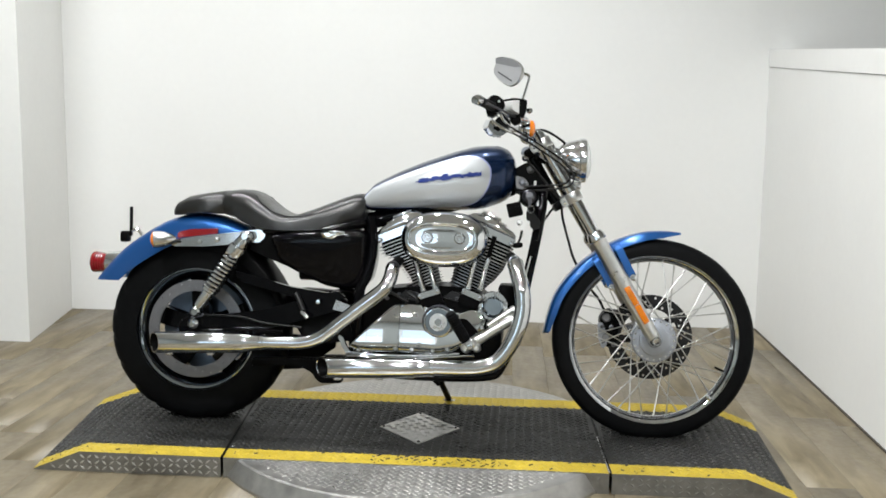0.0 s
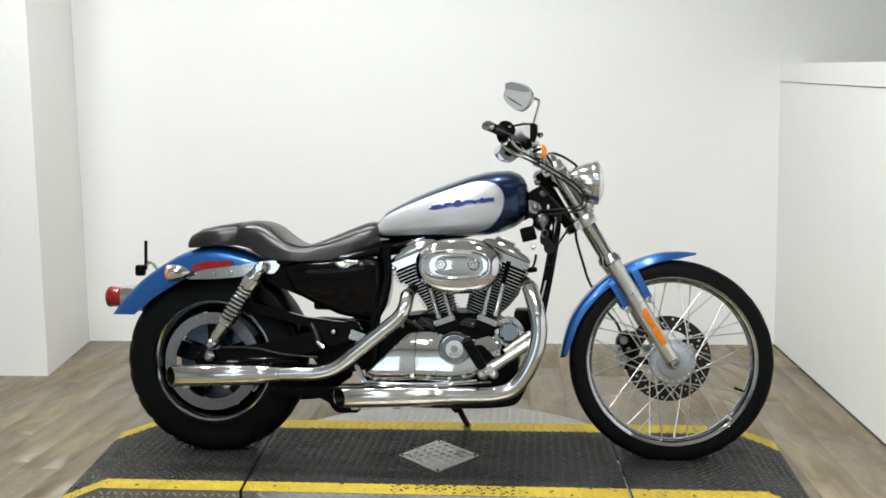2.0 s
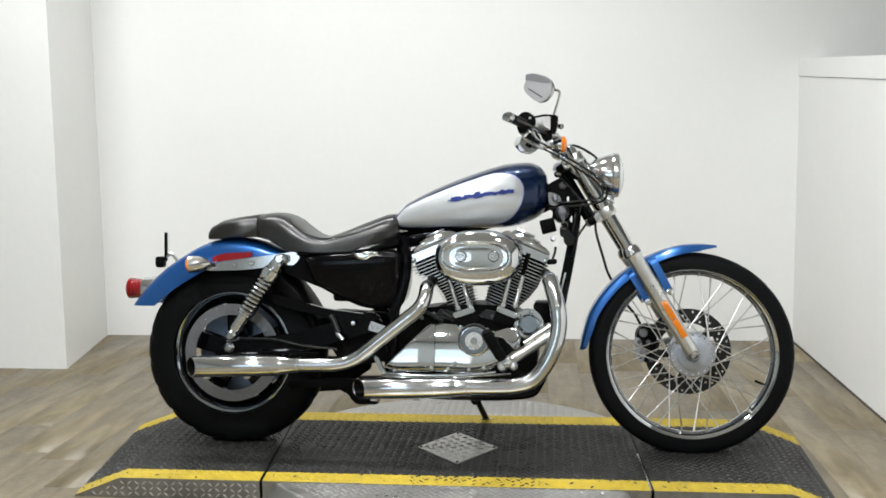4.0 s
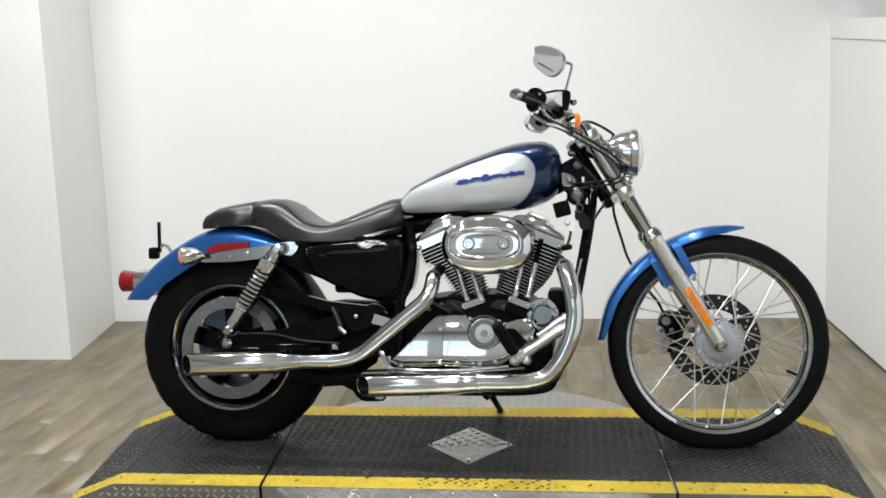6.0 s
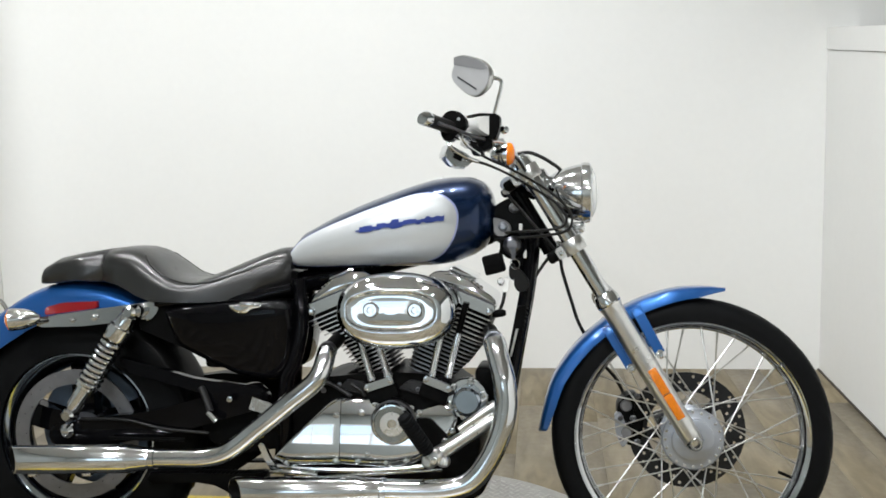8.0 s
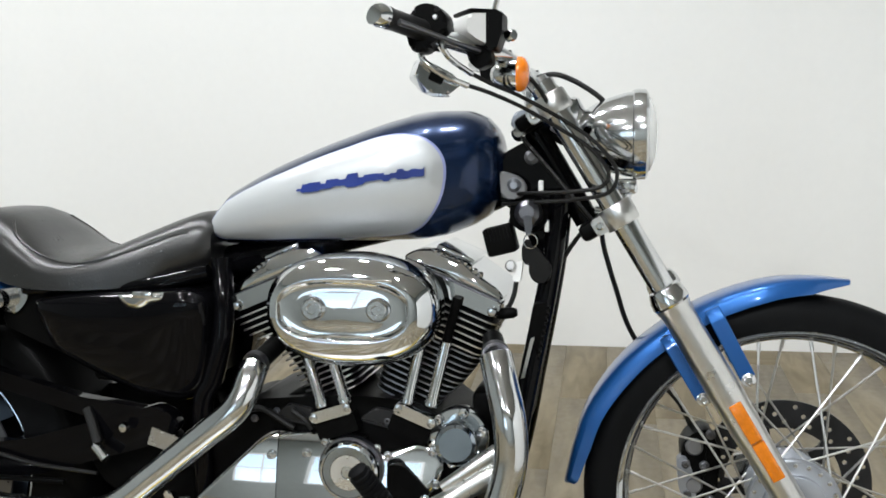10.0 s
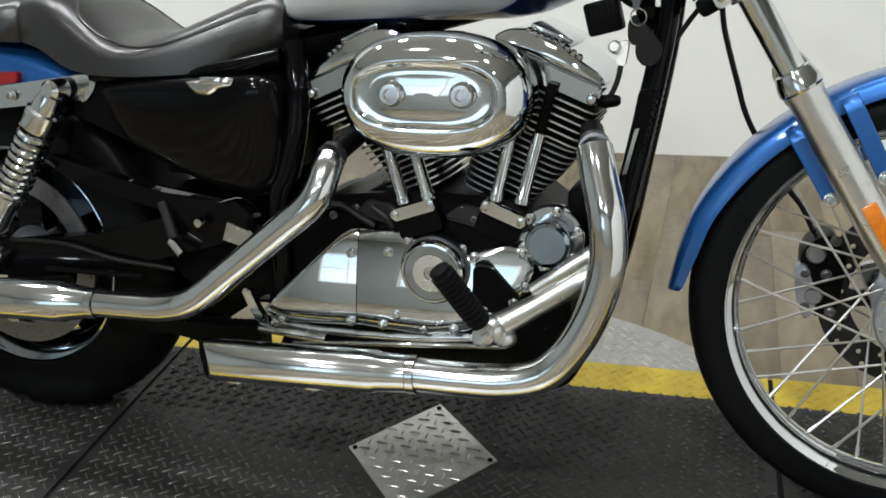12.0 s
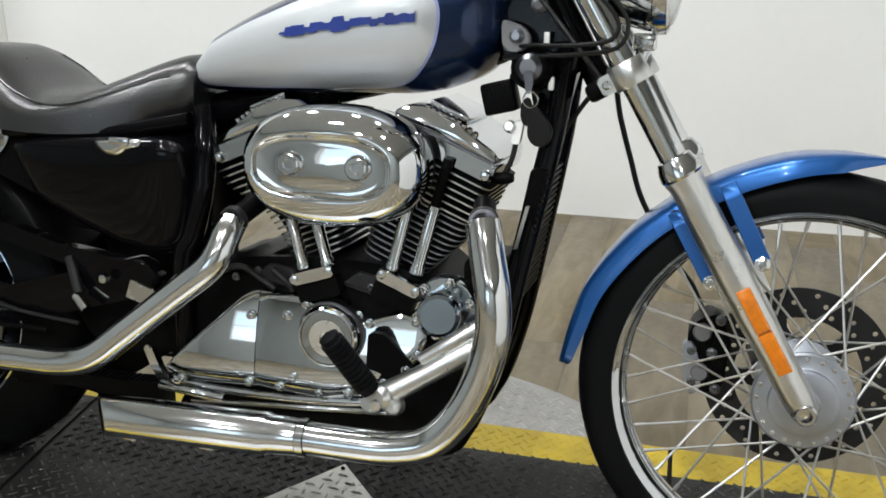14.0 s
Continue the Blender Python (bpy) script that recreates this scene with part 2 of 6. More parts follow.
def smooth_line(points, steps=6):
    """A rounded line through the points (Catmull-Rom)."""
    pts = [Vector(p) for p in points]
    pts = [2 * pts[0] - pts[1]] + pts + [2 * pts[-1] - pts[-2]]
    out = []
    for a, b, c, d in zip(pts, pts[1:], pts[2:], pts[3:]):
        for k in range(steps):
            t = k / steps
            out.append(0.5 * (2 * b + (c - a) * t + (2 * a - 5 * b + 4 * c - d) * t * t + (3 * b - a - 3 * c + d) * t ** 3))
    return out + [pts[-2]]


def tube(bm, points, radius, n=12, steps=6, caps=True):
    """A pipe along the points; radius: one, or one for each point."""
    line = smooth_line(points, steps) if steps > 1 else [Vector(p) for p in points]
    count = len(line)
    if isinstance(radius, (int, float)):
        radii = [radius] * count
    else:
        radii = [float(np.interp(i / (count - 1) * (len(radius) - 1), range(len(radius)), radius)) for i in range(count)]
    up = None
    rings = []
    for i, p in enumerate(line):
        d = (line[min(i + 1, count - 1)] - line[max(i - 1, 0)]).normalized()
        up = d.orthogonal().normalized() if up is None else (up - d * up.dot(d)).normalized()
        side = d.cross(up)
        rings.append([p + radii[i] * (math.cos(a) * up + math.sin(a) * side) for a in (2 * math.pi * k / n for k in range(n))])
    return loft(bm, rings, caps=caps)


def rod(bm, a, b, r, n=10):
    return tube(bm, [a, b], r, n, 1)


def prism(bm, outline, y0, y1, bevel=0.0, segments=2):
    """A side outline of (x, z) given depth from y0 to y1."""
    a = [bm.verts.new((x, y0, z)) for x, z in outline]
    b = [bm.verts.new((x, y1, z)) for x, z in outline]
    ring_faces(bm, a, b)
    f0, f1 = bm.faces.new(a), bm.faces.new(b)
    if bevel:
        bmesh.ops.bevel(bm, geom=list(f0.edges) + list(f1.edges), offset=bevel, segments=segments, affect="EDGES", profile=0.5)
    return bm


def rounded(points, r=0.02, n=4):
    """A polygon of (x, z) with its corners rounded."""
    out = []
    k = len(points)
    for i in range(k):
        p, c, q = Vector(points[i - 1]), Vector(points[i]), Vector(points[(i + 1) % k])
        a, b = (p - c), (q - c)
        ra = min(r, a.length * 0.45)
        rb = min(r, b.length * 0.45)
        s, e = c + a.normalized() * ra, c + b.normalized() * rb
        for j in range(n + 1):
            t = j / n
            v = (1 - t) ** 2 * s + 2 * t * (1 - t) * c + t * t * e
            out.append((v.x, v.y))
    return out


def oval(cx, cz, a, b, p=2.5, n=64):
    out = []
    for i in range(n):
        t = 2 * math.pi * i / n
        c, s = math.cos(t), math.sin(t)
        out.append((cx + a * math.copysign(abs(c) ** (2 / p), c), cz + b * math.copysign(abs(s) ** (2 / p), s)))
    return out


def domed(bm, rings):
    """Skins side outlines of (x, z), each with its own y, and closes both ends."""
    return loft(bm, [[(x, y, z) for x, z in ring] for ring, y in rings])


def bolt(parent, x, y, z, r=0.008, mat=None, depth=0.008, name="bolt"):
    bm = lathe(bmesh.new(), [(0, 0), (r * 1.25, 0), (r * 1.25, depth * 0.35), (r, depth * 0.4), (r, depth * 0.9), (r * 0.75, depth), (r * 0.5, depth), (r * 0.45, depth * 0.6), (0, depth * 0.6)], (x, y, z), (0, -1, 0), 14)
    return part(name, bm, mat or CHROME, parent)


def thing(name, m, label, category, group=""):
    ob = new(name)
    ob.empty_display_size = 0.1
    ob.matrix_basis = m
    return tagged(ob, label, category, group)

# ---- the room ----
def slab(name, x0, x1, y0, y1, z0, z1, mat, label="", category="wall"):
    ob = part(name, box(bmesh.new(), x0, x1, y0, y1, z0, z1), mat)
    return tagged(ob, label, category, kind="structure")


def upright(name, outline, z0, z1, mat, label, category="wall"):
    """A wall or pier from its plan outline of (x, y)."""
    bm = bmesh.new()
    loft(bm, [[(x, y, z0) for x, y in outline], [(x, y, z1) for x, y in outline]])
    return tagged(part(name, bm, mat), label, category, kind="structure")


BACK, LEFT, RIGHT, SOUTH = 2.10, -3.2, 5.2, -6.2
slab("wall_north", LEFT - 0.1, RIGHT + 0.1, BACK, BACK + 0.12, -0.1, CEILING, WALL, "smooth white painted back wall")
upright("column", [(-1.325, 1.27), (-1.495, BACK - 0.002), (LEFT + 0.002, BACK - 0.002), (LEFT + 0.002, 1.27)], 0.0, CEILING - 0.002, COLUMN, "white painted projecting wall pier beside the display", "column")
slab("wall_west", LEFT - 0.12, LEFT, SOUTH, BACK - 0.002, -0.1, CEILING, SHOP, "grey painted side wall of the shop")
slab("wall_east", RIGHT, RIGHT + 0.12, SOUTH, BACK - 0.002, -0.1, CEILING, SHOP, "grey painted far side wall of the shop")
# the wall behind the camera has a window
slab("wall_south", LEFT, -2.0, SOUTH - 0.12, SOUTH, -0.1, CEILING, SHOP, "grey painted wall with a window")
slab("wall_south", 0.0, RIGHT, SOUTH - 0.12, SOUTH, -0.1, CEILING, SHOP, "grey painted wall with a window")
slab("wall_south", -2.0, 0.0, SOUTH - 0.12, SOUTH, -0.1, 1.0, SHOP, "grey painted wall below the window")
slab("wall_south", -2.0, 0.0, SOUTH - 0.12, SOUTH, 2.5, CEILING, SHOP, "grey painted wall above the window")
window = tagged(new("window_1"), "white framed shop window with four panes", "window", kind="structure")
window.location = (-1.0, SOUTH - 0.05, 1.0)
bm = bmesh.new()
for x0, x1, z0, z1 in ((-1.0, 1.0, 0, 0.06), (-1.0, 1.0, 1.44, 1.5), (-1.0, -0.94, 0.06, 1.44), (0.94, 1.0, 0.06, 1.44), (-0.025, 0.025, 0.06, 1.44), (-0.94, -0.025, 0.73, 0.77), (0.025, 0.94, 0.73, 0.77)):
    box(bm, x0, x1, -0.03, 0.03, z0, z1)
part("window_frame", bm, WALL, window)
for x0, x1 in ((-0.94, -0.025), (0.025, 0.94)):
    for z0, z1 in ((0.06, 0.73), (0.77, 1.44)):
        part("pane", box(bmesh.new(), x0, x1, -0.004, 0.004, z0, z1), GLASS, window).visible_shadow = False
bm = bmesh.new()
bm.faces.new([bm.verts.new(p) for p in ((-3.5, SOUTH - 1.2, -0.1), (1.5, SOUTH - 1.2, -0.1), (1.5, SOUTH - 1.2, 3.6), (-3.5, SOUTH - 1.2, 3.6))])
tagged(part("backdrop", bm, DAYLIGHT), "bright daylight outside the window", "sky", kind="structure")
slab("ceiling", LEFT - 0.12, RIGHT + 0.12, SOUTH - 0.12, BACK + 0.12, CEILING, CEILING + 0.1, CEIL, "white painted ceiling", "ceiling")

# low partition that closes the display bay, with a capping board
def partition():
    def top(y):
        return 1.50 + (y - BACK) * 0.062
    bm = bmesh.new()
    pts = [(BACK - 0.002, 0.0), (-2.2, 0.0), (-2.2, top(-2.2) - 0.095), (BACK - 0.002, top(BACK) - 0.095)]
    loft(bm, [[(x, y, z) for y, z in pts] for x in (2.352, 2.46)])
    ob = tagged(part("wall_partition", bm, WALL), "low white partition wall with a capping board", "wall", kind="structure")
    bm = bmesh.new()
    pts = [(BACK - 0.002, top(BACK) - 0.092), (-2.2, top(-2.2) - 0.092), (-2.2, top(-2.2)), (BACK - 0.002, top(BACK))]
    loft(bm, [[(x, y, z) for y, z in pts] for x in (2.3465, 2.475)])
    part("capping_board", bm, WALL, ob)


partition()
tagged(part("trim", box(bmesh.new(), 2.345, 2.353, -2.2, BACK - 0.002, 0.0, 0.006), DARKJOINT), "dark joint where partition meets floor", "trim", kind="structure")

for lx, ly, across, watts in LAMPS:
    lamp = thing("ceiling_light", pose(lx, ly, CEILING), "round white downlight set in the ceiling", "lamp", "ceiling lights")
    r = across / 2
    part("frame", lathe(bmesh.new(), [(r - 0.015, 0.0), (r + 0.022, 0.0), (r + 0.022, -0.006), (r, -0.018), (r - 0.015, -0.018)], (0, 0, 0), (0, 0, 1), 40, closed=True), WALL, lamp)
    part("diffuser", lathe(bmesh.new(), [(0, -0.014), (r - 0.015, -0.014), (r - 0.015, -0.002), (0, -0.002)], (0, 0, 0), (0, 0, 1), 40), LAMP, lamp)


# ---- the display platform ----
TOP = 0.065


def lozenges(bm, inside, x0, x1, y0, y1, z, pitch=0.0212, length=0.0265, width=0.0048, height=0.0034, index=0, turn=0.0):
    """The raised bars of tread plate: each one end-on to the sides of its neighbours, as one mesh. z: height at (x, y)."""
    count = int((x1 - x0 + y1 - y0) * 0.71 / pitch) + 2
    turn += radians(45)
    for i in range(count):
        for j in range(count):
            u0, v0 = (i - count / 2) * pitch, (j - count / 2) * pitch
            x = (x0 + x1) / 2 + u0 * math.cos(turn) - v0 * math.sin(turn)
            y = (y0 + y1) / 2 + u0 * math.sin(turn) + v0 * math.cos(turn)
            if not inside(x, y):
                continue
            a = radians(90 if (i + j) % 2 else 0) + turn
            c, s = math.cos(a), math.sin(a)
            ring = []
            for u, v in ((-length / 2, 0), (-length / 4, -width / 2), (length / 4, -width / 2), (length / 2, 0), (length / 4, width / 2), (-length / 4, width / 2)):
                px, py = x + u * c - v * s, y + u * s + v * c
                ring.append(bm.verts.new((px, py, z(px, py))))
            t0 = bm.verts.new((x - length * 0.25 * c, y - length * 0.25 * s, z(x, y) + height))
            t1 = bm.verts.new((x + length * 0.25 * c, y + length * 0.25 * s, z(x, y) + height))
            faces = [(ring[0], ring[1], t0), (ring[1], ring[2], t1, t0), (ring[2], ring[3], t1), (ring[3], ring[4], t1), (ring[4], ring[5], t0, t1), (ring[5], ring[0], t0)]
            for f in faces:
                face = bm.faces.new(f)
                face.material_index = index(x, y) if callable(index) else index
    return bm


def platform():
    base = thing("display_platform", pose(0, 0, 0), "low black tread plate display ramp with worn yellow edge stripes", "ramp")
    F, B = -0.405, 0.365          # front and back edges
    def seam_l(y): return 0.155 - 0.075 * (y - F) / 0.77
    def seam_r(y): return 1.362 - 0.03 * (y - F) / 0.77
    def flat_l(y): return -0.305 - 0.085 * (y - F) / 0.77
    def flat_r(y): return 1.768 + 0.03 * (y - F) / 0.77
    def tip_l(y): return -0.458 - 0.10 * (y - F) / 0.77
    def tip_r(y): return 1.925 + 0.03 * (y - F) / 0.77
    gap = 0.0045
    def height(x, y):
        if x < flat_l(y):
            return 0.004 + (TOP - 0.004) * max(0, (x - tip_l(y)) / (flat_l(y) - tip_l(y)))
        if x > flat_r(y):
            return 0.004 + (TOP - 0.004) * max(0, (tip_r(y) - x) / (tip_r(y) - flat_r(y)))
        return TOP
    sections = (("ramp_end", [tip_l, flat_l, lambda y: seam_l(y) - gap]), ("deck", [lambda y: seam_l(y) + gap, lambda y: seam_r(y) - gap]), ("ramp_end", [lambda y: seam_r(y) + gap, flat_r, tip_r]))
    stripes = ((F, F + 0.085, 1), (F + 0.085, B - 0.105, 0), (B - 0.105, B, 1))
    for name, edges in sections:
        bm = bmesh.new()
        # side skirts of bare plate, deck in three strips of paint
        for y0, y1, paint in stripes:
            for a, b in zip(edges, edges[1:]):
                quad = [bm.verts.new((e(y), y, height(e(y), y))) for e, y in ((a, y0), (b, y0), (b, y1), (a, y1))]
                bm.faces.new(quad).material_index = paint
        for y in (F, B):
            for a, b in zip(edges, edges[1:]):
                bm.faces.new([bm.verts.new(p) for p in ((a(y), y, 0.0), (b(y), y, 0.0), (b(y), y, height(b(y), y)), (a(y), y, height(a(y), y)))]).material_index = 2
        for e in (edges[0], edges[-1]):
            bm.faces.new([bm.verts.new(p) for p in ((e(F), F, 0.0), (e(B), B, 0.0), (e(B), B, height(e(B), B)), (e(F), F, height(e(F), F)))]).material_index = 0
        bmesh.ops.remove_doubles(bm, verts=bm.verts, dist=0.0005)
        deck = part(name, bm, [PLATE_BLACK, PLATE_YELLOW, SKIRT], base, angle=0.15)
        bm = bmesh.new()
        lo, hi = edges[0], edges[-1]
        x0, x1 = min(lo(F), lo(B)) + 0.02, max(hi(F), hi(B))
        scuffs = random.Random(8)
        def paint_at(x, y):
            if F + 0.085 < y < B - 0.105:
                return 0
            worn = 0.5 if 0.62 < x < 1.02 else 0.07
            return 0 if y < 0 and scuffs.random() < worn else 1
        def inside(x, y):
            dia = abs(x - 0.738) / 0.15 + abs(y + 0.037) / 0.185
            return lo(y) + 0.012 < x < hi(y) - 0.012 and F + 0.01 < y < B - 0.01 and dia > 1
        lozenges(bm, inside, x0, x1, F + 0.012, B, lambda x, y: height(x, y) - 0.0002, index=paint_at)
        tagged(part("tread_relief", bm, [BAR_BLACK, PLATE_YELLOW], deck, angle=3), kind="stuff")
        # bars of the skirt
        bm = bmesh.new()
        k = 0
        x = x0
        while x < hi(F) - 0.015:
            for z in (0.013, 0.031, 0.049):
                if z < height(x, F) - 0.012 and x > lo(F) + 0.015:
                    a = radians(40 if k % 2 else -40)
                    c, s = math.cos(a), math.sin(a)
                    ring = [bm.verts.new((x + u * c - v * s, F + 0.0002, z + u * s + v * c)) for u, v in ((-0.012, 0), (0, -0.0036), (0.012, 0), (0, 0.0036))]
                    tip = bm.verts.new((x, F - 0.003, z))
                    for i in range(4):
                        bm.faces.new((ring[i], ring[(i + 1) % 4], tip))
                k += 1
            x += 0.024
        if bm.verts:
            tagged(part("skirt_relief", bm, PLATE_METAL if lo(F) < 0 else SKIRT, deck, angle=3), kind="stuff")
    for seam in (seam_l, seam_r):
        bm = bmesh.new()
        loft(bm, [[(seam(y) + dx, y, z) for dx, z in ((-gap - 0.001, 0.0585), (gap + 0.001, 0.0585), (gap + 0.001, TOP - 0.003), (-gap - 0.001, TOP - 0.003))] for y in (F + 0.002, B - 0.002)])
        part("joint_strip", bm, RUBBER, base, "black rubber joint strip")
    bm = bmesh.new()
    loft(bm, [[(seam_r(y) + dx, y, z) for dx, z in ((-0.006, TOP + 0.0002), (-0.001, TOP + 0.0002), (-0.001, TOP + 0.0012), (-0.006, TOP + 0.0012))] for y in (F + 0.004, -0.06)])
    part("joint_edge", bm, STEEL, base, "bare metal edge worn bright at the joint")
    # the bare metal lozenge screwed to the deck
    plate = thing("tread_plate_inlay", pose(0, 0, TOP), "bare diamond of tread plate screwed to the deck", "metal plate")
    corners = [(0.724, 0.135), (0.877, -0.030), (0.753, -0.207), (0.603, -0.043)]
    bm = bmesh.new()
    loft(bm, [[(x, y, z) for x, y in corners] for z in (0.0, 0.003)])
    part("plate", bm, PLATE_METAL, plate)
    bm = bmesh.new()
    def within(x, y):
        return all((bx - ax) * (y - ay) - (by - ay) * (x - ax) < -0.0017 for (ax, ay), (bx, by) in zip(corners, corners[1:] + corners[:1]))
    lozenges(bm, within, 0.50, 0.98, -0.29, 0.22, lambda x, y: 0.0028, pitch=0.0235, turn=radians(-48))
    tagged(part("tread_relief", bm, PLATE_METAL, plate, angle=3), kind="stuff")
    for x, y in ((0.616, -0.043), (0.864, -0.031), (0.726, 0.118), (0.752, -0.190)):
        part("screw", lathe(bmesh.new(), [(0, 0.0045), (0.003, 0.0045), (0.0045, 0.003), (0.0045, 0)], (x, y, 0.002), (0, 0, 1), 12), SATIN_BLACK, plate)
    # the round turning plate beneath
    disc = thing("turntable", pose(0.745, -0.02, 0), "round bare tread plate turntable under the ramp", "turntable")
    bm = lathe(bmesh.new(), [(0.0, 0.0615), (0.655, 0.0615), (0.664, 0.0585), (0.69, 0.008), (0.69, 0.0), (0.0, 0.0)], (0, 0, 0), (0, 0, 1), 96)
    part("plate", bm, TURN_METAL, disc, angle=0.3)
    bm = bmesh.new()
    lozenges(bm, lambda x, y: x * x + y * y < 0.635 ** 2 and (y < -0.387 or y > 0.387), -0.66, 0.66, -0.66, 0.66, lambda x, y: 0.0613, height=0.0026)
    tagged(part("tread_relief", bm, PLATE_METAL, disc, angle=3), kind="stuff")


platform()

# ---- the motorcycle ----
# x ahead from the rear axle's foot, y to its left, z up from the deck; it leans on its side stand
bike = thing("motorcycle", pose(0, 0.014, TOP, -6.0, 0, -1.0), "blue and silver cruiser motorcycle with chrome engine, leaning on its stand", "motorcycle")
RX, RZ, FX, FZ = -0.048, 0.316, 1.524, 0.329


def sub(name, parent=None, label=""):
    """A part that only gathers its pieces."""
    ob = new(name)
    ob.empty_display_size = 0.05
    ob.parent = parent or bike
    return tagged(ob, label)


def tyre_mesh(cx, cz, R, half, bead, n=150, groove=0.004, period=6, wide=1):
    prof = []
    for k in range(17):
        a = math.pi * (k / 16)
        prof.append((R - (R - bead) * (1 - math.sin(a) ** 0.62), half * math.copysign(abs(math.cos(a)) ** 0.75, math.cos(a))))
    prof += [(bead, -half * 0.62), (bead - 0.012, -half * 0.55), (bead - 0.012, half * 0.55), (bead, half * 0.62)]
    bm = bmesh.new()
    rings = []
    for k, (r, h) in enumerate(prof):
        ring = []
        for i in range(n):
            a = 2 * math.pi * i / n
            rr = r
            if 3 <= k <= 13 and k != 8:
                slant = (i + (k if k < 8 else 16 - k)) % period
                if slant < wide:
                    rr -= groove
            ring.append(bm.verts.new((cx + rr * math.cos(a), h, cz + rr * math.sin(a))))
        rings.append(ring)
    for a, b in zip(rings, rings[1:] + rings[:1]):
        ring_faces(bm, a, b)
    return bm


# rear wheel
wheel = sub("rear_wheel", label="wide rear wheel with cast spokes and black tyre")
part("tyre", tyre_mesh(RX, RZ, 0.323, 0.074, 0.214, 160, 0.006, 8, 2), RUBBER, wheel, angle=0.5)
bm = lathe(bmesh.new(), [(0.215, -0.062), (0.209, -0.064), (0.193, -0.05), (0.178, -0.03), (0.172, 0.0), (0.178, 0.03), (0.193, 0.05), (0.209, 0.064), (0.215, 0.062), (0.196, 0.0)], (RX, 0, RZ), (0, -1, 0), 72, closed=True)
part("rim", bm, BLACK, wheel, "black rim")
part("rim_lip", lathe(bmesh.new(), [(0.214, 0.062), (0.216, 0.067), (0.208, 0.0695), (0.200, 0.063), (0.192, 0.0525), (0.204, 0.057)], (RX, 0, RZ), (0, -1, 0), 72, closed=True), DARK_CHROME, wheel, "polished rim lip, tinted dark blue for its reflections")
for k in range(5):
    a = math.pi * 2 * k / 5 + 0.35
    m = Matrix.Translation((RX, 0, RZ)) @ Matrix.Rotation(-a, 4, "Y")
    bm = prism(bmesh.new(), [(0.03, -0.034), (0.09, -0.024), (0.172, -0.034), (0.172, 0.034), (0.09, 0.024), (0.03, 0.034)], -0.022, 0.022, 0.006)
    bmesh.ops.transform(bm, matrix=m, verts=bm.verts)
    part("spoke", bm, BLACK, wheel)
part("hub", lathe(bmesh.new(), [(0, 0.06), (0.035, 0.06), (0.042, 0.05), (0.05, 0.03), (0.05, -0.06), (0, -0.06)], (RX, 0, RZ), (0, -1, 0), 32), CAST, wheel)


def brake_disc(x, y, z, r0, r1, parent, slots, label, mat, hole=0.0042):
    """A flat ring drilled through with holes."""
    loops = [(x, z, r0, 48), (x, z, r1, 64)]
    for k in range(slots):
        a = 2 * math.pi * k / slots
        r = r0 + (r1 - r0) * (0.22, 0.5, 0.78)[k % 3]
        loops.append((x + r * math.cos(a), z + r * math.sin(a), hole, 8))
    bm = bmesh.new()
    faces = []
    for yy in (y - 0.0025, y + 0.0025):
        edges, rings = [], []
        for cx, cz, r, n in loops:
            vs = [bm.verts.new((cx + r * math.cos(2 * math.pi * i / n), yy, cz + r * math.sin(2 * math.pi * i / n))) for i in range(n)]
            edges += [bm.edges.new((vs[i], vs[(i + 1) % n])) for i in range(n)]
            rings.append(vs)
        bmesh.ops.triangle_fill(bm, use_beauty=True, edges=edges)
        faces.append(rings)
    for a, b in zip(*faces):
        ring_faces(bm, a, b)
    return part("brake_disc", bm, mat, parent, label)


brake_disc(RX, -0.068, RZ, 0.132, 0.170, wheel, 36, "steel brake disc with drilled holes", ROTOR, 0.0022)
part("belt_sprocket", lathe(bmesh.new(), [(0.04, 0.012), (0.16, 0.02), (0.16, -0.012), (0.04, -0.012)], (RX, 0.07, RZ), (0, -1, 0), 48, closed=True), PULLEY, wheel, "grey alloy belt pulley")

# front wheel
wheel = sub("front_wheel", label="narrow wire-spoked front wheel with chrome rim")
part("tyre", tyre_mesh(FX, FZ, 0.339, 0.046, 0.283, groove=0.0025, period=8), RUBBER, wheel, angle=0.5)
half = [(0.287, 0.032), (0.286, 0.036), (0.2835, 0.0375), (0.281, 0.036), (0.2795, 0.033), (0.2745, 0.031), (0.2725, 0.029), (0.2715, 0.014), (0.266, 0.010), (0.2625, 0.005)]
bm = lathe(bmesh.new(), [(r, -h) for r, h in half] + [(0.262, 0.0)] + half[::-1] + [(0.278, 0.0)], (FX, 0, FZ), (0, -1, 0), 96, closed=True)
part("rim", bm, POLISHED, wheel, "chrome rim", angle=0.9)
part("hub", lathe(bmesh.new(), [(0, 0.072), (0.02, 0.072), (0.024, 0.067), (0.047, 0.0665), (0.05, 0.0655), (0.051, 0.0575), (0.053, 0.0565), (0.072, 0.056), (0.075, 0.053), (0.075, 0.047), (0.05, 0.042), (0.032, 0.03), (0.03, -0.03), (0.05, -0.042), (0.066, -0.046), (0.066, -0.052), (0, -0.055)], (FX, 0, FZ), (0, -1, 0), 48), CAST, wheel, "silver hub with a drilled flange", angle=0.6)
for k in range(20):
    a = 2 * math.pi * k / 20
    bolt(wheel, FX + 0.066 * math.cos(a), -0.0565, FZ + 0.066 * math.sin(a), 0.003, STEEL, 0.002, "spoke_head")
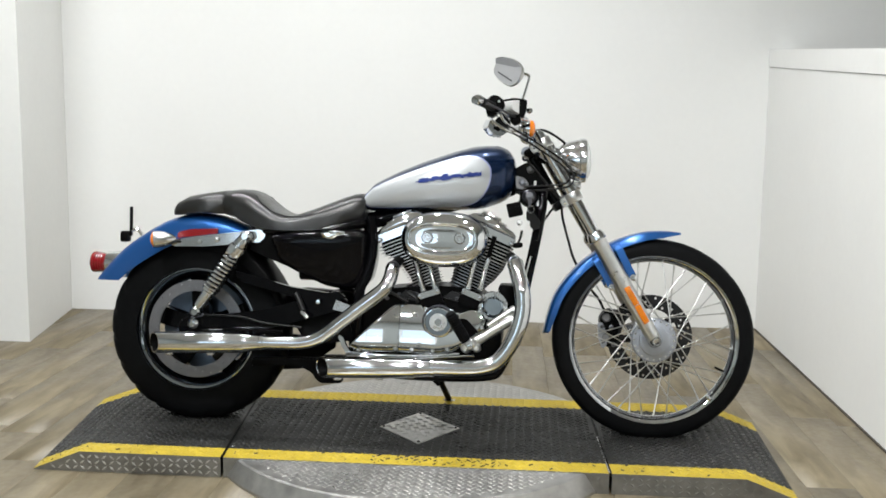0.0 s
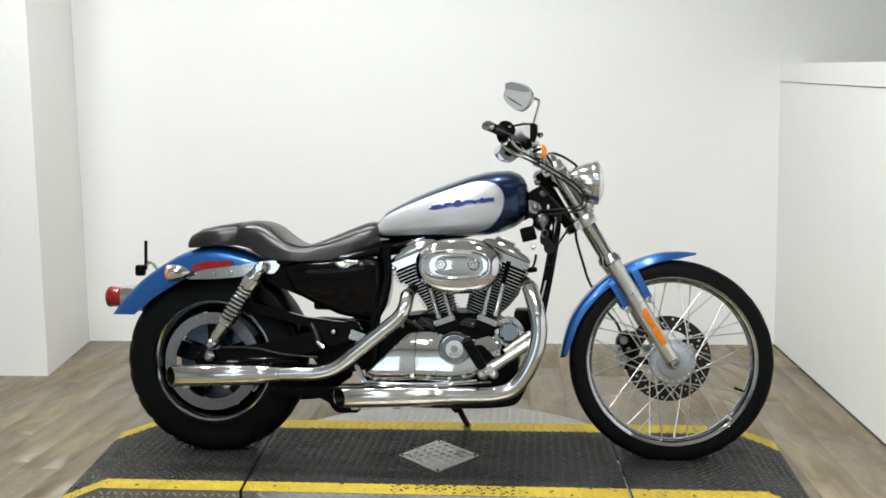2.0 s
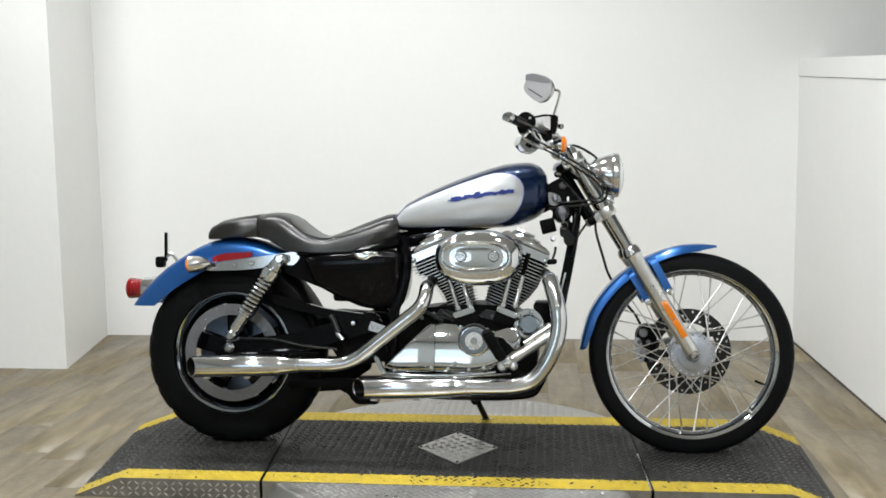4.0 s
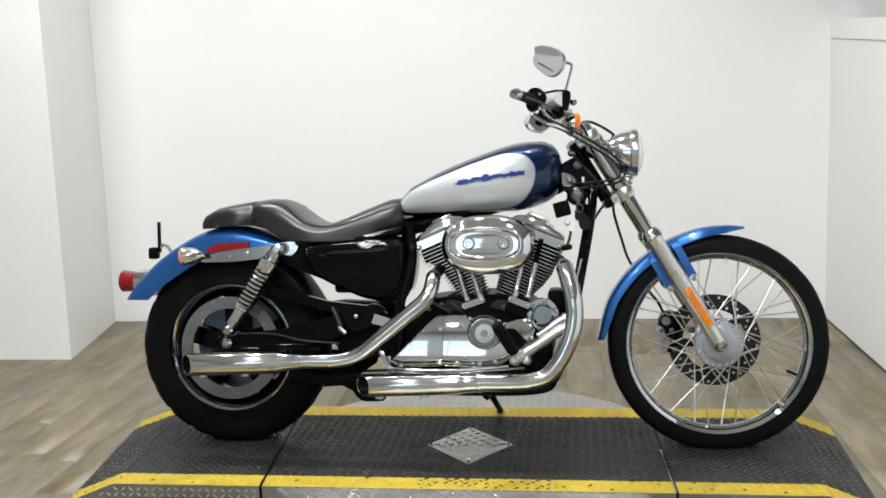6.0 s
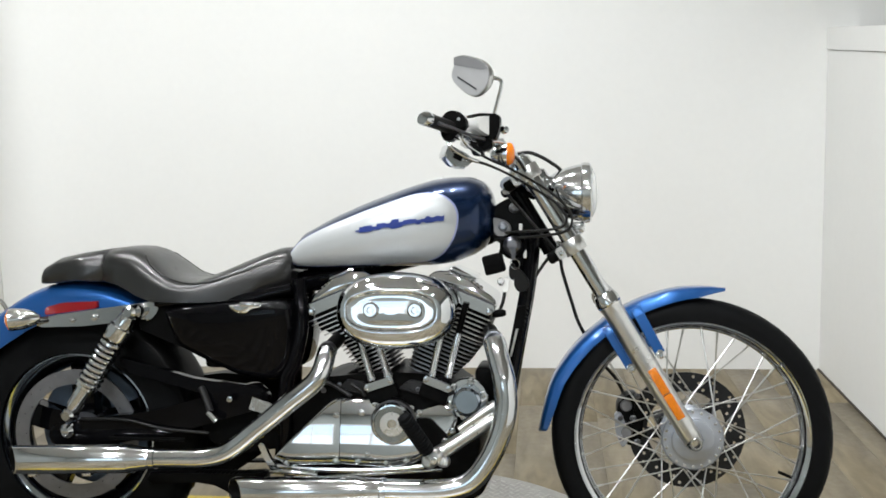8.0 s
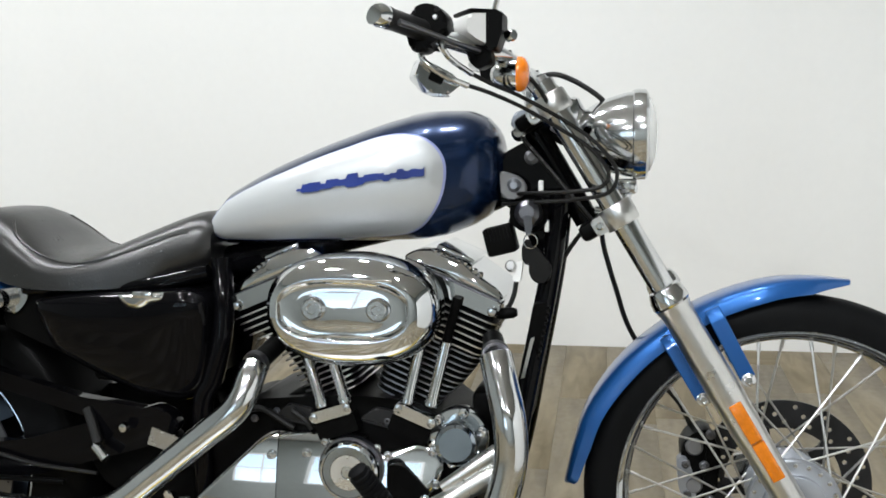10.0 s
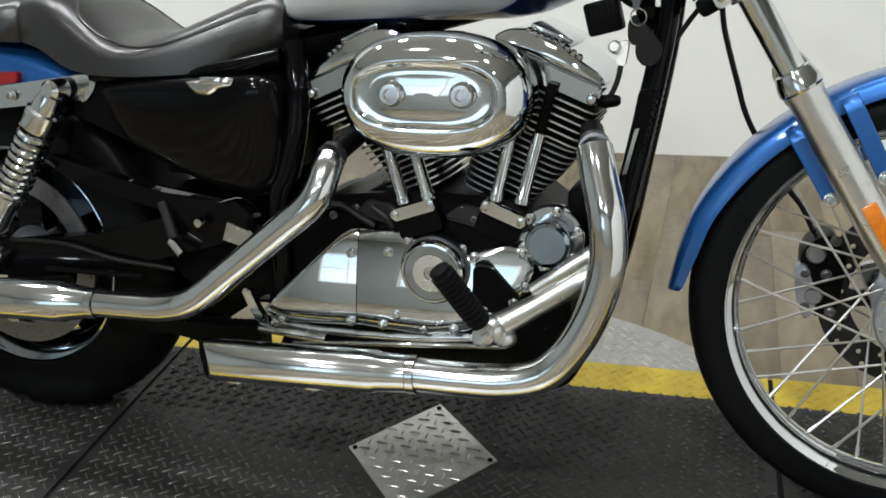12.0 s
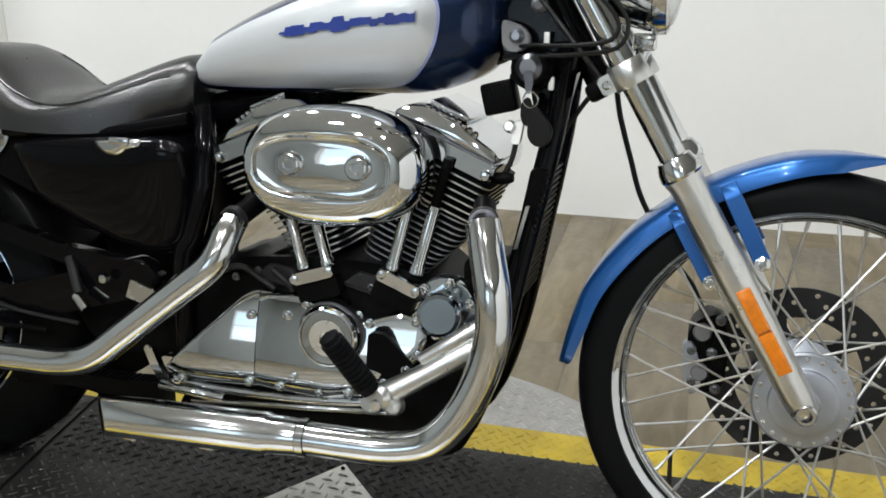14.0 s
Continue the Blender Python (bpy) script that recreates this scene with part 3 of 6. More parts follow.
for k in range(40):
    side = -1 if k % 2 else 1
    lead = 1 if (k // 2) % 2 else -1
    a = 2 * math.pi * k / 40 + 0.05
    b = a + lead * 0.98
    p = (FX + 0.262 * math.cos(a), 0.006 * side, FZ + 0.262 * math.sin(a))
    q = (FX + 0.066 * math.cos(b), 0.048 * side, FZ + 0.066 * math.sin(b))
    bm = rod(bmesh.new(), q, p, 0.0021, 6)
    p2 = Vector(p) + (Vector(q) - Vector(p)).normalized() * 0.016
    rod(bm, p, p2, 0.0032, 6)
    part("spoke", bm, SPOKE, wheel)
brake_disc(FX, 0.062, FZ, 0.098, 0.146, wheel, 48, "black brake disc with drilled holes", DISC_BLACK)
carrier = part("disc_carrier", lathe(bmesh.new(), [(0.04, 0.005), (0.062, 0.005), (0.066, 0.003), (0.066, -0.003), (0.062, -0.005), (0.04, -0.005)], (FX, 0.062, FZ), (0, -1, 0), 40, closed=True), DISC_BLACK, wheel)
for k in range(5):
    bm = prism(bmesh.new(), rounded([(0.058, -0.019), (0.082, -0.0135), (0.103, -0.021), (0.103, 0.016), (0.082, 0.0085), (0.058, 0.019)], 0.006), 0.058, 0.066, 0.0015)
    bmesh.ops.transform(bm, matrix=Matrix.Translation((FX, 0, FZ)) @ Matrix.Rotation(2 * math.pi * k / 5 + 0.5, 4, "Y"), verts=bm.verts)
    part("carrier_arm", bm, DISC_BLACK, carrier)
    a = -2 * math.pi * k / 5 - 0.5
    bolt(wheel, FX + 0.052 * math.cos(a), 0.057, FZ + 0.052 * math.sin(a), 0.005, STEEL, 0.006, "carrier_bolt")
part("valve", rod(bmesh.new(), (FX + 0.245, 0.012, FZ - 0.105), (FX + 0.215, 0.012, FZ - 0.092), 0.004, 8), SATIN_BLACK, wheel)
part("balance_weight", box(bmesh.new(), -0.012, 0.012, -0.034, -0.026, -0.006, 0.006, 0.002, m=pose(FX + 0.19, 0, FZ - 0.19, 0, 45, 0)), CHROME, wheel)

# fork
RAKE = 0.60
def fork_x(z): return 1.519 - (z - 0.335) * RAKE
fork_dir = Vector((RAKE, 0, -1)).normalized()
for y in (-0.1, 0.1):
    leg = sub("fork_leg", label="chrome fork tube in a satin aluminium slider")
    top = Vector((fork_x(0.99), y, 0.99))
    part("fork_tube", rod(bmesh.new(), top, (fork_x(0.64), y, 0.64), 0.0195, 24), CHROME, leg)
    s0 = Vector((fork_x(0.672), y, 0.672))
    length = (Vector((fork_x(0.335), y, 0.335)) - s0).length
    bm = lathe(bmesh.new(), [(0.02, 0.0), (0.0275, 0.0), (0.0285, 0.004), (0.0285, 0.02), (0.0265, 0.026), (0.0255, 0.04), (0.0265, length * 0.4), (0.0265, length * 0.62), (0.024, length * 0.75), (0.0235, length - 0.02), (0.021, length + 0.008), (0.012, length + 0.02), (0, length + 0.022)], s0, fork_dir, 28)
    part("slider", bm, ALUMINIUM, leg)
    part("dust_cap", lathe(bmesh.new(), [(0.02, -0.016), (0.025, -0.014), (0.03, 0.0), (0.031, 0.012), (0.0285, 0.016)], s0, fork_dir, 28), CHROME, leg)
    part("axle_cap", lathe(bmesh.new(), [(0, 0.016), (0.0085, 0.016), (0.0095, 0.024), (0.0135, 0.024), (0.0165, 0.02), (0.018, -0.02), (0, -0.02)], (FX - 0.002, y, FZ + 0.002), (0, -1 if y < 0 else 1, 0), 20), STEEL, leg)
    part("axle_end", lathe(bmesh.new(), [(0, 0.0205), (0.006, 0.0205), (0.0085, 0.0185), (0.0085, 0.01), (0, 0.01)], (FX - 0.002, y, FZ + 0.002), (0, -1 if y < 0 else 1, 0), 16), DARK_STEEL, leg)
    side = -1 if y < 0 else 1
    a, b = Vector((fork_x(0.508) + 0.004, y + side * 0.0275, 0.508)), Vector((fork_x(0.392) + 0.004, y + side * 0.0275, 0.392))
    mid, half_len = (a + b) / 2, (a - b).length / 2
    m = Matrix.Translation(mid) @ Matrix.Rotation(math.atan(RAKE), 4, "Y").inverted()
    for h0, h1 in ((-half_len, -0.001), (0.001, half_len)):
        bm = box(bmesh.new(), -0.0105, 0.0105, -0.006, 0.006, h0, h1, 0.002)
        bmesh.ops.transform(bm, matrix=m @ Matrix.Rotation(0.05 if h0 < -0.01 else -0.05, 4, "X"), verts=bm.verts)
        part("side_reflector", bm, AMBER, leg, "amber reflector")
    part("top_cap", lathe(bmesh.new(), [(0, -0.03), (0.014, -0.03), (0.016, -0.022), (0.021, -0.02), (0.021, 0)], top, fork_dir, 20), CHROME, leg)

clamp = sub("triple_clamp", label="polished steering clamps")
for z, zz, mat in ((0.80, 0.014, ALUMINIUM), (0.975, 0.013, ALUMINIUM)):
    c = Vector((fork_x(z), 0, z))
    m = Matrix.Translation(c) @ Matrix.Rotation(-math.atan(RAKE), 4, "Y")
    bm = box(bmesh.new(), -0.07, -0.02, -0.085, 0.085, -zz, zz, 0.008)
    bmesh.ops.transform(bm, matrix=m, verts=bm.verts)
    part("bridge", bm, SATIN_BLACK, clamp, "black steering bridge")
    for y in (-0.1, 0.1):
        side = -1 if y < 0 else 1
        bm = lathe(bmesh.new(), [(0.0205, -zz - 0.004), (0.0265, -zz - 0.004), (0.0285, -zz), (0.0285, zz), (0.0265, zz + 0.004), (0.0205, zz + 0.004)], (0, y, 0), (0, 0, 1), 28, closed=True)
        bmesh.ops.transform(bm, matrix=m, verts=bm.verts)
        ring = part("clamp", bm, mat, clamp)
        bm = prism(bmesh.new(), rounded([(-0.045, -zz), (-0.02, -zz), (-0.02, zz), (-0.045, zz)], 0.006), min(y - 0.016 * side, y + 0.012 * side), max(y - 0.016 * side, y + 0.012 * side), 0.003)
        bmesh.ops.transform(bm, matrix=m, verts=bm.verts)
        part("pinch_lug", bm, mat, ring)
        bm = lathe(bmesh.new(), [(0, 0.006), (0.004, 0.006), (0.0065, 0.004), (0.0065, -0.004), (0, -0.004)], (-0.034, y + 0.014 * side, 0), (0, side, 0), 14)
        bmesh.ops.transform(bm, matrix=m, verts=bm.verts)
        part("pinch_bolt", bm, CHROME, ring)

# front fender
def fender_mesh(stations, thick=0.003, steps=5, ring=10):
    """A mudguard: stations of (x, z, half width, side depth), skinned along a rounded line."""
    line = smooth_line([(x, 0, z) for x, z, w, d in stations], steps)
    ws = np.interp(np.linspace(0, len(stations) - 1, len(line)), range(len(stations)), [s[2] for s in stations])
    ds = np.interp(np.linspace(0, len(stations) - 1, len(line)), range(len(stations)), [s[3] for s in stations])
    rings = []
    for i, p in enumerate(line):
        d = (line[min(i + 1, len(line) - 1)] - line[max(i - 1, 0)]).normalized()
        inward = Vector((d.z, 0, -d.x))
        outer, inner = [], []
        for k in range(ring + 1):
            a = math.pi * k / ring
            y, depth = -math.cos(a), 1 - math.sin(a) ** 0.45
            outer.append(p + Vector((0, ws[i] * math.copysign(abs(y) ** 0.62, y), 0)) + inward * ds[i] * depth)
            inner.append(p + Vector((0, (ws[i] - thick) * math.copysign(abs(y) ** 0.62, y), 0)) + inward * (thick + (ds[i] - thick) * depth))
        rings.append(outer + inner[::-1])
    return loft(bmesh.new(), rings)


fender = sub("front_fender", label="pearl blue front mudguard")
FF = [(1.152, 0.338, 0.02, 0.008), (1.155, 0.352, 0.044, 0.022), (1.168, 0.412, 0.054, 0.03), (1.191, 0.478, 0.056, 0.032), (1.238, 0.547, 0.056, 0.034), (1.297, 0.604, 0.056, 0.034), (1.375, 0.655, 0.056, 0.034), (1.468, 0.689, 0.054, 0.032), (1.546, 0.697, 0.045, 0.026), (1.61, 0.692, 0.012, 0.008)]
part("fender", fender_mesh(FF), BLUE, fender)
for side in (-1, 1):
    for (x0, z0), (x1, z1) in (((1.318, 0.603), (1.376, 0.506)), ((1.388, 0.648), (1.445, 0.54))):
        a, b = Vector((x0, 0.066 * side, z0)), Vector((x1, 0.078 * side, z1))
        d = (b - a).normalized()
        w = Vector((d.z, 0, -d.x)) * 0.0125
        n = Vector((0, side, 0)) * 0.003
        bm = loft(bmesh.new(), [[p - w - n, p + w - n, p + w + n, p - w + n] for p in (a, a + d * 0.02 + n * 2, b)])
        bmesh.ops.bevel(bm, geom=bm.edges[:], offset=0.0012, segments=1, affect="EDGES")
        part("stay", bm, BLUE, fender, "blue mudguard stay")
        bolt(fender, b.x, b.y + (-0.002 if side < 0 else 0.008), b.z - 0.002, 0.009, CHROME, 0.014)
    bolt(fender, 1.318, -0.062 if side < 0 else 0.066, 0.598, 0.005, SATIN_BLACK, 0.005)

# front brake on the far side
caliper = sub("brake_caliper", label="grey front brake caliper")
part("caliper_body", prism(bmesh.new(), rounded([(1.350, 0.392), (1.368, 0.415), (1.398, 0.425), (1.418, 0.385), (1.412, 0.31), (1.392, 0.288), (1.368, 0.294), (1.354, 0.33)], 0.012), 0.042, 0.115, 0.006), SATIN_BLACK, caliper)
part("caliper_bridge", prism(bmesh.new(), rounded([(1.343, 0.372), (1.358, 0.378), (1.372, 0.345), (1.378, 0.30), (1.362, 0.284), (1.347, 0.32)], 0.008), 0.036, 0.06, 0.004), CAST, caliper)
part("pad_gap", prism(bmesh.new(), rounded([(1.392, 0.40), (1.412, 0.378), (1.408, 0.322), (1.388, 0.312)], 0.006), 0.0395, 0.05, 0.002), SATIN_BLACK, caliper)
for bz in (0.392, 0.325):
    part("piston_boss", lathe(bmesh.new(), [(0, 0.008), (0.012, 0.008), (0.015, 0.004), (0.016, -0.006)], (1.373, 0.042, bz), (0, -1, 0), 18), GREY, caliper)
for bx, bz in ((1.358, 0.362), (1.40, 0.415), (1.362, 0.31), (1.40, 0.30), (1.39, 0.36)):
    bolt(caliper, bx, 0.04, bz, 0.007, DARK_STEEL, 0.008)
part("bracket", prism(bmesh.new(), rounded([(1.44, 0.37), (1.49, 0.38), (1.52, 0.33), (1.47, 0.30)], 0.01), 0.075, 0.09, 0.003), STEEL, caliper)
part("brake_hose", tube(bmesh.new(), [(1.207, 0.04, 0.80), (1.213, 0.075, 0.746), (1.220, 0.08, 0.715), (1.238, 0.09, 0.655), (1.262, 0.1, 0.585), (1.32, 0.11, 0.49), (1.352, 0.11, 0.45), (1.372, 0.105, 0.41)], 0.0045, 8), HOSE, caliper)

# headlamp
lamp = sub("headlamp", label="chrome bullet headlamp")
c, ax = (1.203, 0, 0.929), (1, 0, 0.0)
part("bowl", lathe(bmesh.new(), [(0, -0.035), (0.02, -0.033), (0.04, -0.022), (0.053, -0.002), (0.063, 0.022), (0.07, 0.048), (0.0715, 0.06), (0.068, 0.06), (0.06, 0.03), (0, 0.0)], c, ax, 48), CHROME, lamp)
part("rim", lathe(bmesh.new(), [(0.071, 0.058), (0.0745, 0.06), (0.0755, 0.068), (0.0745, 0.08), (0.069, 0.084), (0.066, 0.08), (0.067, 0.06)], c, ax, 48, closed=True), CHROME, lamp)
part("lens", lathe(bmesh.new(), [(0.067, 0.078), (0.06, 0.088), (0.045, 0.095), (0.025, 0.099), (0, 0.1), (0, 0.097), (0.025, 0.095), (0.045, 0.091), (0.058, 0.085), (0.064, 0.078)], c, ax, 48), HEADLENS, lamp, "fluted domed lens, coloured pale for the white wall it reflects")
part("reflector", lathe(bmesh.new(), [(0.064, 0.076), (0.05, 0.05), (0.03, 0.03), (0.0, 0.022)], c, ax, 32), MIRROR, lamp)
part("clamp_block", box(bmesh.new(), 1.235, 1.27, -0.016, 0.016, 0.83, 0.856, 0.005), CHROME, lamp)
part("bracket", tube(bmesh.new(), [(1.255, 0, 0.84), (1.235, 0, 0.80), (1.2, 0, 0.80)], 0.011, 12), CHROME, lamp)
part("screw", rod(bmesh.new(), (1.262, -0.03, 0.842), (1.262, 0.03, 0.842), 0.0035, 8), STEEL, lamp)

# frame
chassis = sub("frame", label="gloss black tubular frame")
for name, pts, r in (
    ("backbone", [(1.12, 0, 0.89), (1.0, 0, 0.82), (0.75, 0, 0.755), (0.52, 0, 0.70)], 0.03),
    ("steering_neck", [(1.088, 0, 0.955), (1.188, 0, 0.785)], 0.021),
    ("rear_subframe", [(0.55, -0.11, 0.70), (0.4, -0.12, 0.672), (0.2, -0.115, 0.665)], 0.014),
    ("rear_subframe", [(0.55, 0.11, 0.70), (0.4, 0.12, 0.672), (0.2, 0.115, 0.665)], 0.014),
    ("seat_post", [(0.565, -0.09, 0.72), (0.575, -0.11, 0.64), (0.572, -0.118, 0.58), (0.555, -0.12, 0.515), (0.535, -0.12, 0.46), (0.53, -0.11, 0.26)], 0.018),
    ("seat_post", [(0.54, 0.09, 0.72), (0.53, 0.11, 0.64), (0.52, 0.118, 0.58), (0.50, 0.12, 0.515), (0.49, 0.12, 0.46), (0.49, 0.11, 0.26)], 0.018),
    ("down_tube", [(1.145, -0.03, 0.83), (1.130, -0.05, 0.70), (1.096, -0.075, 0.52), (1.064, -0.09, 0.36), (1.02, -0.10, 0.235), (0.96, -0.105, 0.195), (0.7, -0.105, 0.19), (0.52, -0.105, 0.21)], 0.0175),
    ("down_tube", [(1.145, 0.03, 0.83), (1.130, 0.05, 0.70), (1.096, 0.075, 0.52), (1.064, 0.09, 0.36), (1.02, 0.10, 0.235), (0.96, 0.105, 0.195), (0.7, 0.105, 0.19), (0.52, 0.105, 0.21)], 0.0175)):
    part(name, tube(bmesh.new(), pts, r, 16), BLACK, chassis)
part("neck_gusset", prism(bmesh.new(), rounded([(1.04, 0.895), (1.098, 0.925), (1.162, 0.82), (1.138, 0.70), (1.105, 0.70), (1.085, 0.79), (1.03, 0.83)], 0.02), -0.035, 0.035, 0.006), BLACK, chassis)
for side in (-1, 1):
    part("swingarm", prism(bmesh.new(), rounded([(-0.09, 0.352), (-0.03, 0.362), (0.20, 0.395), (0.46, 0.47), (0.50, 0.43), (0.46, 0.40), (0.22, 0.33), (0.03, 0.30), (-0.09, 0.30)], 0.02), 0.115 * side - 0.016, 0.115 * side + 0.016, 0.006), BLACK, chassis)

    part("rear_stay", prism(bmesh.new(), rounded([(x, z - (0.05 if side > 0 else 0.0)) for x, z in ((0.10, 0.53), (0.30, 0.477), (0.47, 0.455), (0.48, 0.425), (0.34, 0.435), (0.12, 0.492))], 0.01), 0.118 * side - 0.012, 0.118 * side + 0.012, 0.005), BLACK, chassis)

# fuel tank
def tank_half(x):
    x = 0.72 - (0.72 - x) * 1.1 if x < 0.72 else x
    x = 0.502 + (x - 0.502) * 0.986
    t = (x - 0.502) / (1.045 - 0.502)
    t = min(max(t, 0.0), 1.0)
    w = float(np.interp(t, [0, 0.03, 0.1, 0.25, 0.45, 0.65, 0.8, 0.92, 0.98, 1.0], [0.05, 0.062, 0.08, 0.108, 0.131, 0.14, 0.136, 0.112, 0.075, 0.02]))
    top = float(np.interp(x, [0.502, 0.512, 0.547, 0.60, 0.652, 0.702, 0.752, 0.80, 0.848, 0.895, 0.941, 0.986, 1.014, 1.032, 1.041, 1.045], [0.765, 0.799, 0.835, 0.861, 0.884, 0.903, 0.922, 0.939, 0.955, 0.967, 0.973, 0.972, 0.960, 0.938, 0.910, 0.862]))
    low = float(np.interp(x, [0.502, 0.512, 0.535, 0.60, 0.90, 0.945, 0.991, 1.018, 1.035, 1.042, 1.045], [0.76, 0.746, 0.741, 0.742, 0.752, 0.76, 0.778, 0.795, 0.82, 0.84, 0.858]))
    return w, (top + low) / 2, max(0.002, (top - low) / 2)


def tank_y(x, z):
    w, zc, h = tank_half(x)
    s = min(0.9995, abs((z - zc) / h))
    return w * (1 - s ** 2.4) ** (1 / 2.4)


tank = sub("fuel_tank", label="two-tone dark blue and silver fuel tank")
rings = []
xs = [0.5225 + (1.0524 - 0.5225) * (0.5 - 0.5 * math.cos(math.pi * i / 44)) for i in range(45)]
for x in xs:
    w, zc, h = tank_half(x)
    ring = []
    for k in range(40):
        a = 2 * math.pi * k / 40
        c_, s_ = math.cos(a), math.sin(a)
        ring.append((x, w * math.copysign(abs(c_) ** (2 / 2.4), c_), zc + h * math.copysign(abs(s_) ** (2 / 2.4), s_)))
    rings.append(ring)
part("shell", loft(bmesh.new(), rings), NAVY, tank, angle=1.2)
OUT = smooth_line([(0.512, 0, 0.785), (0.548, 0, 0.818), (0.61, 0, 0.846), (0.70, 0, 0.878), (0.79, 0, 0.909), (0.873, 0, 0.932), (0.934, 0, 0.926), (0.967, 0, 0.893), (0.967, 0, 0.845), (0.945, 0, 0.800), (0.905, 0, 0.770), (0.83, 0, 0.760), (0.70, 0, 0.755), (0.57, 0, 0.752), (0.524, 0, 0.757), (0.512, 0, 0.785)], 6)[:-1]
OUT = [Vector((0.72 - (0.72 - p.x) / 1.1 if p.x < 0.72 else p.x, p.y, p.z)) for p in OUT]
for side in (-1, 1):
    for name, grow, off, mat in (("pinstripe", 1.0, 0.0006, LILAC), ("silver_panel", 0.982, 0.0014, SILVER)):
        centre = Vector((0.745, 0, 0.835))
        bm = bmesh.new()
        vs = []
        for s in (0.1, 0.2, 0.3, 0.4, 0.5, 0.6, 0.68, 0.76, 0.83, 0.89, 0.94, 0.975, 1.0):
            row = []
            for p in OUT:
                q = centre + (p - centre) * s * grow
                row.append(bm.verts.new((q.x, side * (tank_y(q.x, q.z) + off), q.z)))
            vs.append(row)
        for a, b in zip(vs, vs[1:]):
            ring_faces(bm, a, b)
        bm.faces.new(vs[0])
        edge = [bm.verts.new((v.co.x, side * (tank_y(v.co.x, v.co.z) - 0.004), v.co.z)) for v in vs[-1]]
        ring_faces(bm, vs[-1], edge)
        part(name, bm, mat, tank, "silver painted side panel" if mat is SILVER else "", angle=1.0)
    # badge: one plain uneven strip of its size, no lettering
    rng = random.Random(5)
    bm = bmesh.new()
    n = 60
    tall = drop = 0.004
    up, low = [], []
    for i in range(n + 1):
        t = i / n
        x = 0.718 + 0.220 * t
        base_z = 0.8395 + 0.030 * t
        if i % 3 == 0:
            tall, drop = (0.003, 0.0) if t < 0.05 else (0.006 + 0.006 * rng.random(), 0.005 * rng.random())
        if i in (25, 26, 27):
            tall, drop = 0.016, 0.006
        up.append((x + 0.001 * (i % 3), base_z + tall + 0.0006 * (i % 2)))
        low.append((x, base_z - drop))
    rows = []
    for lift in (0.0012, 0.006):
        rows.append([[bm.verts.new((x, side * (tank_y(x, z) + lift), z)) for x, z in line] for line in (up, low)])
    (a_up, a_low), (b_up, b_low) = rows
    for i in range(n):
        bm.faces.new((b_up[i], b_up[i + 1], b_low[i + 1], b_low[i]))
        bm.faces.new((a_up[i], a_up[i + 1], b_up[i + 1], b_up[i]))
        bm.faces.new((a_low[i], a_low[i + 1], b_low[i + 1], b_low[i]))
    part("badge", bm, BADGE, tank, "blue raised badge", angle=0.5)
part("filler_cap", lathe(bmesh.new(), [(0.0, 0.013), (0.02, 0.0125), (0.034, 0.009), (0.038, 0.004), (0.038, -0.012), (0, -0.012)], (0.905, -0.0, 0.956), (-0.22, 0, 1), 32), CHROME, tank)

# seat
# x, side bottom z, top z at the middle, half width
SEAT_ROWS = [(-0.134, 0.717, 0.722, 0.062), (-0.130, 0.715, 0.742, 0.078), (-0.118, 0.715, 0.760, 0.090), (-0.08, 0.717, 0.780, 0.10), (-0.03, 0.722, 0.790, 0.108), (0.05, 0.722, 0.801, 0.116),
            (0.056, 0.722, 0.791, 0.111), (0.062, 0.721, 0.802, 0.117), (0.10, 0.712, 0.806, 0.125), (0.13, 0.698, 0.805, 0.132), (0.155, 0.684, 0.797, 0.138), (0.18, 0.676, 0.780, 0.142), (0.205, 0.672, 0.760, 0.146), (0.235, 0.669, 0.736, 0.15),
            (0.27, 0.668, 0.724, 0.152), (0.31, 0.668, 0.725, 0.15), (0.36, 0.670, 0.743, 0.142), (0.42, 0.674, 0.768, 0.128), (0.47, 0.680, 0.788, 0.112), (0.50, 0.686, 0.798, 0.1), (0.525, 0.70, 0.80, 0.092), (0.54, 0.72, 0.785, 0.08)]


def seat_y(x, z):
    zb, zt, w = (float(np.interp(x, [r[0] for r in SEAT_ROWS], [r[k] for r in SEAT_ROWS])) for k in (1, 2, 3))
    s = min(0.999, max(0.0, (z - zb) / (zt - zb))) ** (1 / 0.38)
    return w * math.sqrt(1 - s * s) ** 0.72


def seat_mesh():
    rings = []
    for x, zb, zt, w in SEAT_ROWS:
        ring = []
        for k in range(25):
            a = math.pi * k / 24
            y = -math.cos(a)
            s = math.sin(a)
            z = zb + (zt - zb) * (s ** 0.38)
            ring.append((x, w * math.copysign(abs(y) ** 0.72, y), z))
        ring += [(x, w * 0.9 * (1 - 2 * j / 6), zb - 0.004) for j in range(7)]
        rings.append(ring)
    return loft(bmesh.new(), rings)


seat = sub("seat", label="black vinyl stepped two-up seat")
part("cushion", seat_mesh(), VINYL, seat, angle=1.2)
for side in (-1, 1):
    pts = [(x, side * seat_y(x, z), z) for x, z in ((0.165, 0.783), (0.185, 0.762), (0.21, 0.742), (0.24, 0.725), (0.29, 0.714), (0.34, 0.717), (0.39, 0.730), (0.44, 0.747), (0.48, 0.762), (0.505, 0.768))]
    part("piping", tube(bmesh.new(), pts, 0.0028, 6, 5), VINYL, seat)
